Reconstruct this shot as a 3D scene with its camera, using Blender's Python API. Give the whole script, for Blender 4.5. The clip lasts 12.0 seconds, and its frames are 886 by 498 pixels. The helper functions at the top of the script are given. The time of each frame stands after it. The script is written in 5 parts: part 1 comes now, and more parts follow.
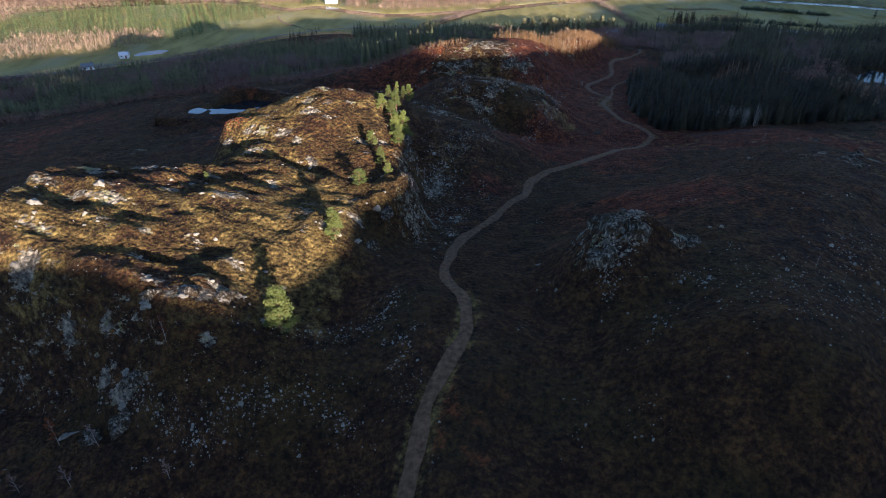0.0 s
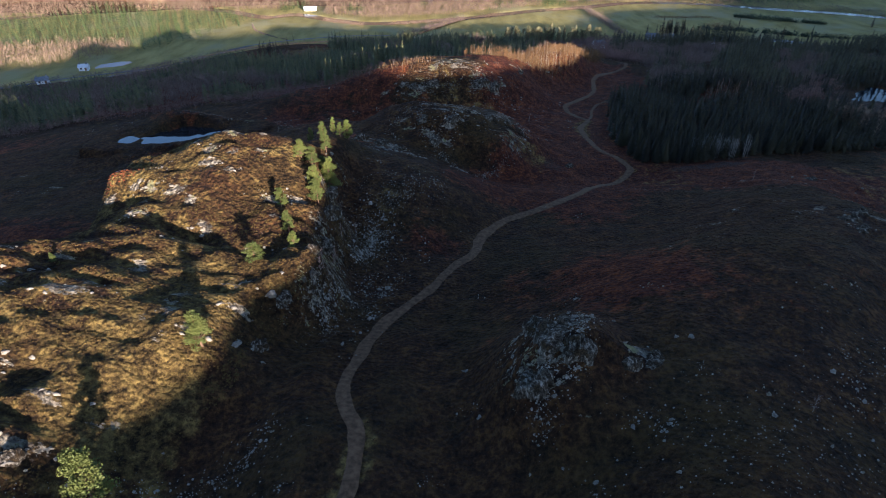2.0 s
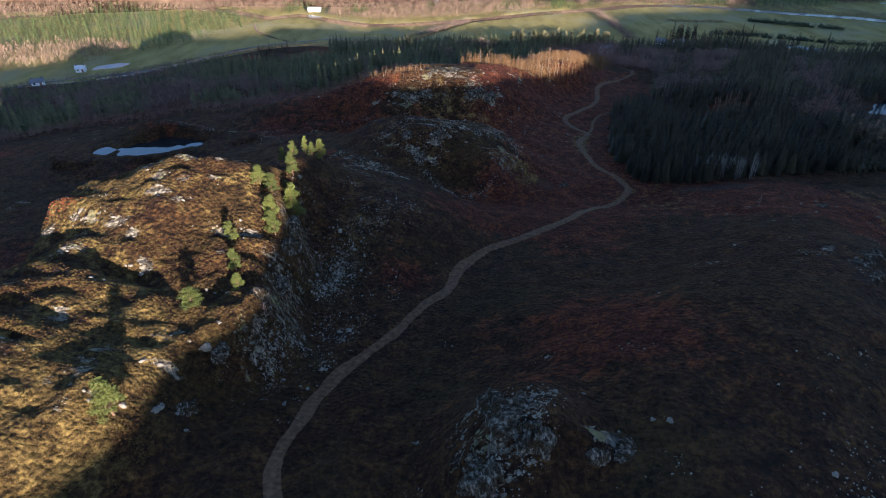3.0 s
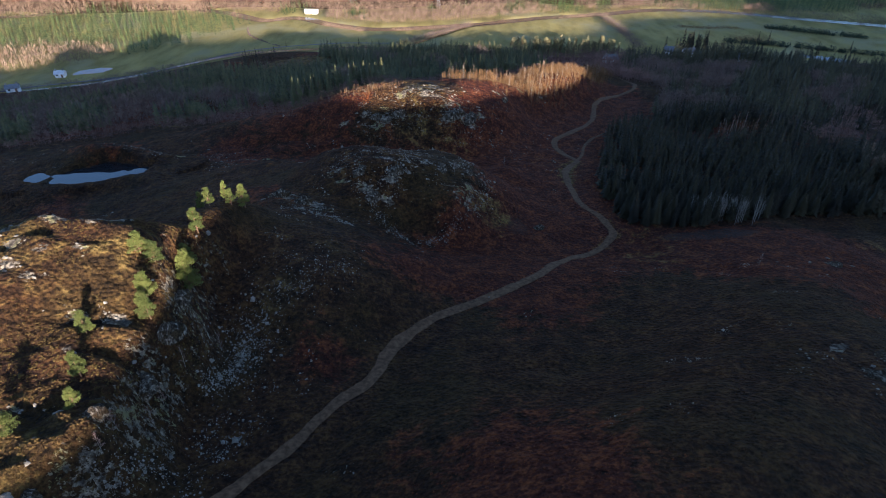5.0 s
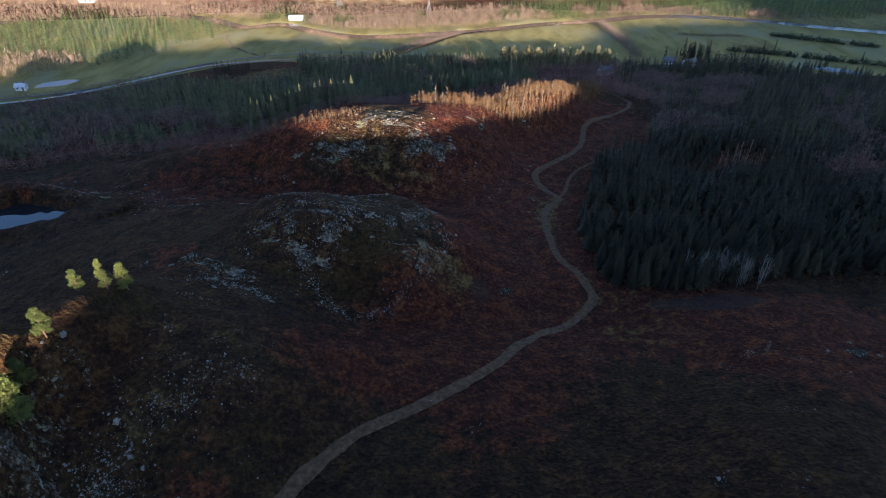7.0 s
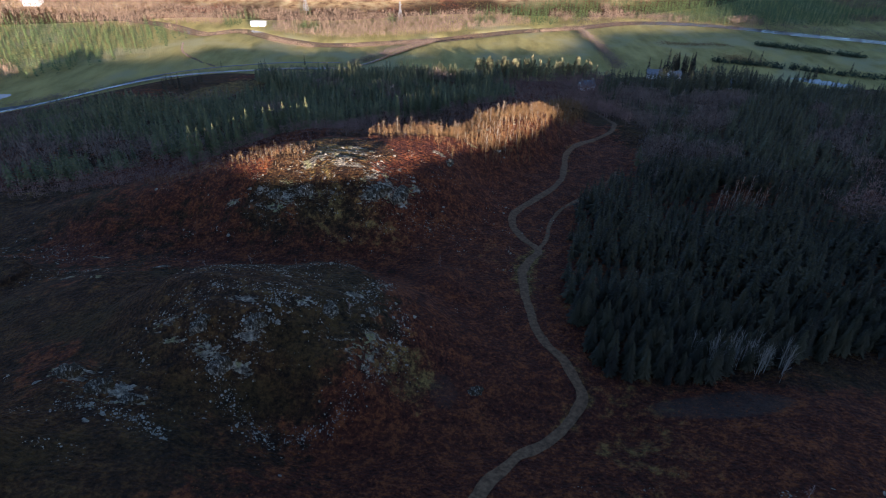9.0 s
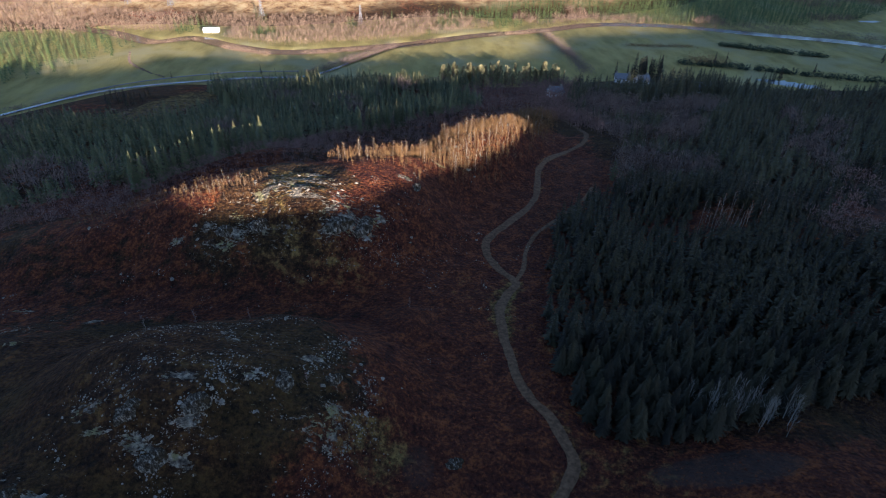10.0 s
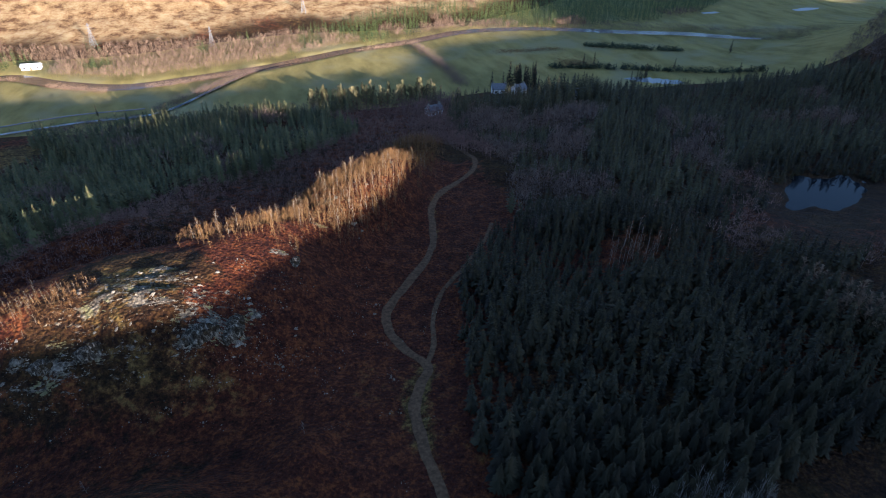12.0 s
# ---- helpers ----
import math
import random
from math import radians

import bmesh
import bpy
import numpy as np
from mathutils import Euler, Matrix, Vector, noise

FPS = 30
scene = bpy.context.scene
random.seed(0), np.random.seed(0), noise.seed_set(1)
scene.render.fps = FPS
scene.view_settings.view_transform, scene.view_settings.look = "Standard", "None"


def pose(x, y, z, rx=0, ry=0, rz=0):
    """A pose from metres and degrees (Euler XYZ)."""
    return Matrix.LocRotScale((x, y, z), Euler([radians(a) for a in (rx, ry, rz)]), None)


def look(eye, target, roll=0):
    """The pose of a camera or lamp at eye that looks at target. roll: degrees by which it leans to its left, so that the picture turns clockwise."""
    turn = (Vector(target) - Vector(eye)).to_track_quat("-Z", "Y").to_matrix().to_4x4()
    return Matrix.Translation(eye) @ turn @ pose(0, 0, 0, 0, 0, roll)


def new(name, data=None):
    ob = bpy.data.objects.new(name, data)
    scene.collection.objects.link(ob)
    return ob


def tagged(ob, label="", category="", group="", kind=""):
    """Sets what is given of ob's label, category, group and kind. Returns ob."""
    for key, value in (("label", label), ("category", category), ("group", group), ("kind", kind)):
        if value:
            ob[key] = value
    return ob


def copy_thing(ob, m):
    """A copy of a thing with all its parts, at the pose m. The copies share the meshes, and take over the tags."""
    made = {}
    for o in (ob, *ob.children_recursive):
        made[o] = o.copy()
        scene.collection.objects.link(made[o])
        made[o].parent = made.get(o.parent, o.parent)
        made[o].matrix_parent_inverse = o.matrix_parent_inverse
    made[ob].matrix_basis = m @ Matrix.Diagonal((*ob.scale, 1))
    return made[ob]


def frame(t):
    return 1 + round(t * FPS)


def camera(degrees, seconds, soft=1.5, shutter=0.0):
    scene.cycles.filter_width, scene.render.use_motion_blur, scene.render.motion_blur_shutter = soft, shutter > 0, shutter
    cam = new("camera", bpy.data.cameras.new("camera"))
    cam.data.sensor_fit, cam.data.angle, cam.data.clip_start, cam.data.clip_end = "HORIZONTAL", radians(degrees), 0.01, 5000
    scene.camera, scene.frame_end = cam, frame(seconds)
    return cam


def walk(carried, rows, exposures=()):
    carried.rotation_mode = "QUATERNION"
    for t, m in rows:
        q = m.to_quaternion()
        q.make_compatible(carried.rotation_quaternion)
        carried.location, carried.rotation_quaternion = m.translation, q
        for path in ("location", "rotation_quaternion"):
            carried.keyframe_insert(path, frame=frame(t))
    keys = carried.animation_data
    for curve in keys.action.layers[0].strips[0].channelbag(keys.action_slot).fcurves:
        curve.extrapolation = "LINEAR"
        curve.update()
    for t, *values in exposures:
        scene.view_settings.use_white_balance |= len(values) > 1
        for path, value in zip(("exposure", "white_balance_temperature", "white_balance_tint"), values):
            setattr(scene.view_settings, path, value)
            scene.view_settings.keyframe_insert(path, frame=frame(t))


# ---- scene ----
EXPOSURE, KELVIN, TINT = 2.24, 5250.0, 20.0
cam = camera(75.07, 12.0, soft=1.0)
PATH = [  # seconds, eye, target, roll
    (0, (2.30, 3.06, 120.24), (2.29, 44.65, 92.50), -0.33),
    (0.5, (4.82, 8.53, 120.44), (6.41, 50.12, 92.72), -0.69),
    (1, (7.85, 14.18, 120.53), (9.12, 55.79, 92.85), -0.61),
    (1.5, (10.94, 19.86, 120.41), (11.70, 61.48, 92.72), -0.46),
    (2, (14.09, 25.09, 120.53), (14.31, 66.75, 92.87), -0.25),
    (2.5, (17.46, 30.51, 120.68), (17.18, 72.14, 92.98), -0.18),
    (3, (20.74, 35.62, 121.04), (20.04, 77.21, 93.29), -0.11),
    (3.5, (24.01, 40.85, 121.34), (23.02, 82.40, 93.54), 0.08),
    (5.5, (35.48, 62.54, 121.43), (33.49, 103.97, 93.49), -0.10),
    (6, (37.97, 68.57, 121.47), (35.89, 109.99, 93.54), -0.13),
    (6.5, (40.35, 74.67, 121.48), (38.17, 116.07, 93.53), -0.09),
    (8.5, (44.97, 101.08, 120.92), (44.03, 142.51, 92.95), 0.40),
    (9, (45.16, 107.51, 121.22), (44.78, 148.90, 93.18), 0.70),
    (9.5, (45.20, 114.13, 121.33), (45.20, 155.52, 93.27), 0.95),
    (10, (45.22, 121.03, 121.49), (47.47, 162.34, 93.41), 0.90),
    (10.5, (45.39, 127.48, 122.03), (53.58, 168.09, 94.03), 0.46),
    (11, (46.19, 134.08, 122.41), (57.56, 173.97, 94.49), 0.30),
    (11.5, (47.49, 140.52, 122.72), (59.31, 180.36, 94.91), 0.29),
    (12, (48.36, 145.23, 122.71), (59.61, 185.22, 94.89), 0.40),
]
walk(cam, [(t, look(eye, target, roll)) for t, eye, target, roll in PATH], exposures=[(0.0, EXPOSURE, KELVIN, TINT), (12.0, EXPOSURE, KELVIN, TINT)])

# ---- daylight: a low winter sun from behind, and a clear sky ----
SUN_HEIGHT = math.atan(0.158)
world = bpy.data.worlds.new("sky")
scene.world = world
world.use_nodes = True
sky_nodes = world.node_tree.nodes
sky = sky_nodes.new("ShaderNodeTexSky")
sky.sky_type, sky.sun_disc = "NISHITA", False
sky.sun_elevation = SUN_HEIGHT
sky.sun_rotation = math.atan2(0.42, -0.907)
sky.dust_density, sky.ozone_density = 0.55, 1.95
back = sky_nodes["Background"]
back.inputs["Strength"].default_value = 0.080
world.node_tree.links.new(sky.outputs["Color"], back.inputs["Color"])
sun = new("sun", bpy.data.lights.new("sun", "SUN"))
sun.data.energy, sun.data.angle, sun.data.color = 5.0, radians(0.5), (1.0, 0.79, 0.54)
sun.matrix_world = look((84, -181, 200), (84 - 0.42, -181 + 0.907, 200 - 0.158))

# ---- materials ----
class Nodes:
    """A short hand for node materials."""

    def __init__(self, name, roughness=0.85, specular=0.3, metallic=0.0):
        self.mat = bpy.data.materials.new(name)
        self.mat.use_nodes = True
        self.tree = self.mat.node_tree
        self.shader = self.tree.nodes["Principled BSDF"]
        self.shader.inputs["Roughness"].default_value = roughness
        self.shader.inputs["Specular IOR Level"].default_value = specular
        self.shader.inputs["Metallic"].default_value = metallic
        self.place = self.tree.nodes.new("ShaderNodeTexCoord").outputs["Object"]

    def link(self, a, b):
        self.tree.links.new(a, b)

    def noise(self, size, detail=4.0, rough=0.55, stretch=None):
        n = self.tree.nodes.new("ShaderNodeTexNoise")
        n.inputs["Scale"].default_value, n.inputs["Detail"].default_value = 1.0 / size, detail
        n.inputs["Roughness"].default_value = rough
        at = self.place
        if stretch:
            m = self.tree.nodes.new("ShaderNodeMapping")
            m.inputs["Scale"].default_value = stretch
            self.link(at, m.inputs["Vector"])
            at = m.outputs["Vector"]
        self.link(at, n.inputs["Vector"])
        return n.outputs["Fac"]

    def cells(self, size):
        n = self.tree.nodes.new("ShaderNodeTexVoronoi")
        n.inputs["Scale"].default_value = 1.0 / size
        self.link(self.place, n.inputs["Vector"])
        return n

    def ramp(self, fac, *stops):
        n = self.tree.nodes.new("ShaderNodeValToRGB")
        while len(n.color_ramp.elements) < len(stops):
            n.color_ramp.elements.new(0.5)
        for e, (at, colour) in zip(n.color_ramp.elements, stops):
            e.position, e.color = at, (*colour, 1) if len(colour) == 3 else colour
        self.link(fac, n.inputs["Fac"])
        return n.outputs["Color"]

    def mix(self, fac, a, b, how="MIX"):
        n = self.tree.nodes.new("ShaderNodeMix")
        n.data_type, n.blend_type = "RGBA", how
        for socket, value in ((n.inputs[0], fac), (n.inputs[6], a), (n.inputs[7], b)):
            if isinstance(value, (int, float)):
                socket.default_value = value
            elif isinstance(value, tuple):
                socket.default_value = (*value, 1)
            else:
                self.link(value, socket)
        return n.outputs[2]

    def maths(self, how, a, b=0.0, c=0.0):
        n = self.tree.nodes.new("ShaderNodeMath")
        n.operation = how
        for socket, value in zip(n.inputs, (a, b, c)):
            if isinstance(value, (int, float)):
                socket.default_value = value
            else:
                self.link(value, socket)
        return n.outputs[0]

    def step(self, value, low, high):
        n = self.tree.nodes.new("ShaderNodeMapRange")
        n.interpolation_type = "SMOOTHSTEP"
        self.link(value, n.inputs["Value"])
        n.inputs["From Min"].default_value, n.inputs["From Max"].default_value = low, high
        return n.outputs["Result"]

    def attribute(self, name):
        n = self.tree.nodes.new("ShaderNodeAttribute")
        n.attribute_name = name
        split = self.tree.nodes.new("ShaderNodeSeparateColor")
        self.link(n.outputs["Color"], split.inputs["Color"])
        return split.outputs["Red"], split.outputs["Green"], split.outputs["Blue"], n.outputs["Fac"]

    def vary(self):
        """A number from 0 to 1 of its own for every piece."""
        ob = self.tree.nodes.new("ShaderNodeObjectInfo").outputs["Random"]
        return self.maths("FRACT", self.maths("ADD", ob, self.attribute("tone")[3]))

    def bump(self, height, strength, distance):
        n = self.tree.nodes.new("ShaderNodeBump")
        n.inputs["Strength"].default_value, n.inputs["Distance"].default_value = strength, distance
        self.link(height, n.inputs["Height"])
        self.link(n.outputs["Normal"], self.shader.inputs["Normal"])

    def done(self, colour):
        if isinstance(colour, tuple):
            self.shader.inputs["Base Color"].default_value = (*colour, 1)
        else:
            self.link(colour, self.shader.inputs["Base Color"])
        return self.mat


def ground_material():
    n = Nodes("moorland", 0.95, 0.15)
    rock, bracken, field, _ = n.attribute("cover")
    pale, hillside, mud, _ = n.attribute("cover_more")
    fine, mid, wide = n.noise(0.7, 6, 0.72), n.noise(2.6, 5, 0.65), n.noise(14.0, 4)
    mixed = n.maths("ADD", n.maths("MULTIPLY", fine, 0.6), n.maths("MULTIPLY", mid, 0.4))
    heather = n.ramp(mixed, (0.40, (0.0125, 0.0060, 0.0032)), (0.5, (0.0370, 0.0165, 0.0066)), (0.61, (0.105, 0.052, 0.0150)))
    heather = n.mix(n.step(wide, 0.42, 0.66), heather, n.ramp(mixed, (0.40, (0.0105, 0.0066, 0.0028)), (0.60, (0.070, 0.040, 0.0120))))
    fern = n.ramp(mixed, (0.39, (0.021, 0.0056, 0.0036)), (0.5, (0.064, 0.0172, 0.0085)), (0.62, (0.195, 0.062, 0.0175)))
    straw = n.ramp(mixed, (0.41, (0.014, 0.0090, 0.0032)), (0.5, (0.085, 0.056, 0.0165)), (0.60, (0.215, 0.148, 0.042)))
    turf = n.ramp(n.noise(9.0, 5, 0.6, (1.0, 0.35, 1.0)), (0.35, (0.215, 0.180, 0.056)), (0.65, (0.36, 0.298, 0.098)))
    turf = n.mix(n.step(n.noise(38.0, 3), 0.5, 0.7), turf, (0.30, 0.27, 0.13))
    slope = n.ramp(n.noise(9.0, 8, 0.75), (0.38, (0.12, 0.062, 0.026)), (0.5, (0.34, 0.22, 0.10)), (0.62, (0.46, 0.35, 0.18)))
    lichen = n.noise(0.9, 5, 0.7)
    stone = n.ramp(lichen, (0.36, (0.040, 0.033, 0.026)), (0.49, (0.130, 0.110, 0.080)), (0.64, (0.34, 0.295, 0.215)))
    stone = n.mix(n.step(n.noise(3.1, 4, 0.6), 0.52, 0.66), stone, (0.20, 0.185, 0.085))
    colour = n.mix(n.step(n.maths("ADD", bracken, n.maths("MULTIPLY", n.maths("SUBTRACT", mid, 0.5), 1.1)), 0.38, 0.62), heather, fern)
    colour = n.mix(n.step(n.maths("ADD", pale, n.maths("MULTIPLY", n.maths("SUBTRACT", mid, 0.5), 0.9)), 0.4, 0.7), colour, straw)
    colour = n.mix(hillside, colour, slope)
    colour = n.mix(n.step(n.maths("ADD", field, n.maths("MULTIPLY", n.maths("SUBTRACT", mid, 0.5), 0.3)), 0.42, 0.58), colour, turf)
    colour = n.mix(n.step(mud, 0.3, 0.8), colour, (0.045, 0.034, 0.026))
    edge = n.maths("ADD", rock, n.maths("MULTIPLY", n.maths("SUBTRACT", n.maths("ADD", n.maths("MULTIPLY", n.noise(1.5, 5, 0.68, (0.6, 1.5, 1.0)), 0.55), n.maths("MULTIPLY", n.noise(0.5, 4, 0.7, (0.7, 1.3, 1.0)), 0.45)), 0.5), 3.0))
    colour = n.mix(n.step(edge, 0.52, 0.62), colour, stone)
    cushions = n.cells(0.62).outputs["Distance"]
    n.bump(n.maths("SUBTRACT", n.maths("ADD", fine, n.maths("MULTIPLY", mid, 1.2)), n.maths("MULTIPLY", cushions, 1.0)), 1.0, 0.9)
    return n.done(colour)


def stone_material(name="weathered_stone", light=1.0):
    n = Nodes(name, 0.9, 0.25)
    colour = n.ramp(n.noise(0.5, 6, 0.7), (0.32, (0.06, 0.052, 0.041)), (0.48, (0.18 * light, 0.160 * light, 0.126 * light)), (0.68, (0.36 * light, 0.322 * light, 0.256 * light)))
    moss = n.step(n.noise(1.6, 4, 0.6), 0.55, 0.68)
    colour = n.mix(n.maths("MULTIPLY", moss, 0.7), colour, (0.09, 0.085, 0.035))
    colour = n.mix(n.maths("MULTIPLY", n.vary(), 0.45), colour, (0.16, 0.14, 0.11))
    n.bump(n.noise(0.22, 6, 0.7), 0.7, 0.12)
    return n.done(colour)


def crag_material():
    """Jointed rock with moss and heather in its cracks."""
    n = Nodes("jointed_mossy_rock", 0.95, 0.15)
    streak = n.noise(0.16, 7, 0.75, (1.0, 0.6, 0.45))
    colour = n.ramp(streak, (0.43, (0.018, 0.0125, 0.0075)), (0.52, (0.070, 0.058, 0.040)), (0.60, (0.20, 0.178, 0.140)), (0.72, (0.34, 0.305, 0.245)))
    colour = n.mix(n.step(n.noise(0.5, 4, 0.6), 0.50, 0.60), colour, n.ramp(n.noise(0.09, 4, 0.7), (0.4, (0.013, 0.0085, 0.0048)), (0.62, (0.055, 0.036, 0.016))))
    n.bump(streak, 1.0, 0.18)
    return n.done(colour)


def leaf_material(name, dark, light, warm, rough=0.7):
    n = Nodes(name, rough, 0.2)
    colour = n.mix(n.vary(), dark, light)
    colour = n.mix(n.step(n.noise(1.3, 3), 0.45, 0.7), colour, warm)
    return n.done(colour)


def plain_material(name, a, b, size, rough=0.8, spec=0.3, relief=0.0):
    n = Nodes(name, rough, spec)
    grain = n.noise(size, 5, 0.6)
    if relief:
        n.bump(grain, 0.6, relief)
    return n.done(n.ramp(grain, (0.35, a), (0.65, b)))


def water_material(name="still_water", gloss=0.5):
    n = Nodes(name, 0.04, gloss)
    n.shader.inputs["IOR"].default_value = 1.33
    n.bump(n.noise(1.4, 3), 0.12, 0.02)
    return n.done((0.012, 0.014, 0.016))


def river_material():
    n = Nodes("river_water", 0.07, 0.8)
    n.shader.inputs["IOR"].default_value = 1.33
    n.bump(n.noise(0.8, 4, 0.6, (1.0, 2.0, 1.0)), 0.15, 0.04)
    return n.done(n.ramp(n.noise(5.0, 5, 0.7), (0.45, (0.012, 0.015, 0.02)), (0.75, (0.06, 0.065, 0.07))))


MOOR = ground_material()
STONE = stone_material()
CRAG = crag_material()
PALE_STONE = stone_material("pale_lichened_stone", 0.88)
SCREE = stone_material("frost_broken_stone", 1.12)
GRAVEL = plain_material("trodden_gravel", (0.056, 0.031, 0.0155), (0.128, 0.074, 0.038), 0.7, 0.95, 0.15, 0.05)
ROAD = plain_material("wet_road", (0.055, 0.052, 0.050), (0.10, 0.095, 0.09), 1.5, 0.45, 0.4)
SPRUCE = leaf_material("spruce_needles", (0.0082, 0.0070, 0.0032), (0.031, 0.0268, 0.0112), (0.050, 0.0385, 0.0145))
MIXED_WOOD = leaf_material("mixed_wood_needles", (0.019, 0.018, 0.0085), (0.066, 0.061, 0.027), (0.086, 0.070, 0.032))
PINE = leaf_material("pine_needles", (0.042, 0.056, 0.013), (0.105, 0.120, 0.026), (0.145, 0.138, 0.030))
# spruce needles of the belt, lightened in colour to stand in for haze
HAZED_BELT = leaf_material("hazed_belt_needles", (0.028, 0.032, 0.014), (0.100, 0.104, 0.044), (0.135, 0.118, 0.050))
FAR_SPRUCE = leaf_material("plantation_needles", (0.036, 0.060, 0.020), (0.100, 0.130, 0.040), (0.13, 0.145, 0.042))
LARCH = leaf_material("bare_larch_twigs", (0.075, 0.049, 0.033), (0.245, 0.172, 0.115), (0.19, 0.122, 0.078))
BIRCH_TWIG = leaf_material("birch_twigs", (0.062, 0.034, 0.0155), (0.200, 0.114, 0.044), (0.150, 0.082, 0.032))
# brown twigs, raised a step in colour in place of haze
WINE_TWIG = leaf_material("wine_brown_twigs", (0.098, 0.058, 0.048), (0.215, 0.130, 0.105), (0.17, 0.100, 0.078))
GOLD_LARCH = leaf_material("golden_larch_twigs", (0.085, 0.078, 0.034), (0.215, 0.190, 0.090), (0.17, 0.135, 0.065))
GREY_TWIG = leaf_material("grey_bare_twigs", (0.062, 0.042, 0.034), (0.175, 0.126, 0.100), (0.13, 0.088, 0.070))
BIRCH_BARK = plain_material("birch_bark", (0.14, 0.115, 0.09), (0.36, 0.31, 0.25), 0.4)
BARK = plain_material("pine_bark", (0.09, 0.055, 0.035), (0.22, 0.13, 0.08), 0.25, 0.9, 0.2, 0.03)
DEAD = plain_material("dead_wood", (0.10, 0.090, 0.076), (0.23, 0.205, 0.17), 0.3)
HEATHER = leaf_material("heather_tufts", (0.019, 0.0095, 0.0045), (0.054, 0.026, 0.0105), (0.050, 0.030, 0.0105), 0.95)
# lighter copy of the heather tufts: the hill's sunlight put into the colour
SUNLIT_TUFT = leaf_material("sunlit_heather_tufts", (0.030, 0.0185, 0.0060), (0.084, 0.053, 0.0150), (0.080, 0.056, 0.0140), 0.95)
FERN = leaf_material("dead_bracken", (0.052, 0.0132, 0.0066), (0.165, 0.050, 0.0155), (0.150, 0.052, 0.018), 0.95)
HEDGE = leaf_material("hedge_leaves", (0.020, 0.034, 0.020), (0.055, 0.075, 0.038), (0.07, 0.07, 0.036))
WATER = water_material()
TARN = water_material("peaty_rippled_water", 0.16)
RIVER = river_material()
FLOOD = plain_material("flood_water", (0.06, 0.07, 0.08), (0.12, 0.13, 0.14), 3.0, 0.35, 1.0, 0.05)
WHITE = plain_material("white_render", (0.55, 0.55, 0.53), (0.70, 0.70, 0.68), 1.2, 0.7)
ROOF = plain_material("slate_roof", (0.09, 0.09, 0.10), (0.17, 0.17, 0.18), 0.6, 0.6)
PALE_ROOF = plain_material("pale_metal_roof", (0.42, 0.43, 0.44), (0.58, 0.58, 0.58), 2.0, 0.45, 0.5)
GLASS_DARK = plain_material("dark_window_glass", (0.02, 0.022, 0.025), (0.03, 0.033, 0.036), 1.0, 0.1, 0.6)
STEEL = plain_material("galvanised_steel", (0.15, 0.155, 0.16), (0.26, 0.265, 0.27), 0.5, 0.5, 0.5)

# ---- the lie of the land ----
LATTICE = np.random.default_rng(7).random((256, 256))
SUN_WAY = (-0.42, 0.907)          # level direction in which the sunlight travels
SUN_RISE = 0.158                  # tangent of the sun's height


def smooth(a, b, v):
    t = np.clip((v - a) / (b - a), 0, 1)
    return t * t * (3 - 2 * t)


def value_noise(x, y):
    ix, iy = np.floor(x).astype(int), np.floor(y).astype(int)
    fx, fy = x - ix, y - iy
    fx, fy = fx * fx * (3 - 2 * fx), fy * fy * (3 - 2 * fy)
    a, b = LATTICE[ix & 255, iy & 255], LATTICE[(ix + 1) & 255, iy & 255]
    c, d = LATTICE[ix & 255, (iy + 1) & 255], LATTICE[(ix + 1) & 255, (iy + 1) & 255]
    return (a * (1 - fx) + b * fx) * (1 - fy) + (c * (1 - fx) + d * fx) * fy - 0.5


def fbm(x, y, size, octaves=4, shift=0.0):
    total, amp = 0.0, 1.0
    for k in range(octaves):
        c, s = math.cos(0.7 * k + 0.3), math.sin(0.7 * k + 0.3)
        total = total + amp * value_noise((x * c - y * s) / size + shift + 17.3 * k, (x * s + y * c) / size + 9.1 * k)
        size, amp = size * 0.47, amp * 0.5
    return total


def mound(x, y, cx, cy, rx, ry, turn=0.0, p=1.0):
    c, s = math.cos(radians(turn)), math.sin(radians(turn))
    u, v = (x - cx) * c + (y - cy) * s, (y - cy) * c - (x - cx) * s
    return np.exp(-((u / rx) ** 2 + (v / ry) ** 2) ** p)


def oval(x, y, cx, cy, rx, ry, turn=0.0, rough=0.25):
    """1 inside an uneven oval, 0 well outside it."""
    c, s = math.cos(radians(turn)), math.sin(radians(turn))
    u, v = (x - cx) * c + (y - cy) * s, (y - cy) * c - (x - cx) * s
    q = np.sqrt((u / rx) ** 2 + (v / ry) ** 2) + rough * fbm(x, y, 0.8 * ry + 3, 3, cx * 0.1)
    return smooth(1.25, 0.85, q)


def valley_edge(x):
    return 428 - 95 * smooth(-60, -240, x) - 60 * smooth(-240, -520, x) - 28 * smooth(190, 330, x) + 5 * np.sin(x * 0.05)


def far_edge(x):
    return 572 + 0.12 * x + 8 * np.sin(x * 0.03) + 60 * smooth(180, 420, x) + 260 * smooth(260, 520, x)


def plateau(x, y):
    open_side = np.maximum(90 - y, 0)
    bend = x + 2.0 * np.sin(y * 0.11) + 1.2 * np.sin(y * 0.31 + 1)
    east = smooth(0.0, 1.0, (-1.0 - 0.06 * open_side - bend) / (7.0 + 0.58 * np.minimum(open_side, 40)))
    return east * smooth(150, 118, y + 0.1 * x) * smooth(41, 54, y + 0.35 * (x + 20)) * smooth(103, 84, 0.447 * y - 0.894 * x + 3 * np.sin(x * 0.2 + y * 0.1))


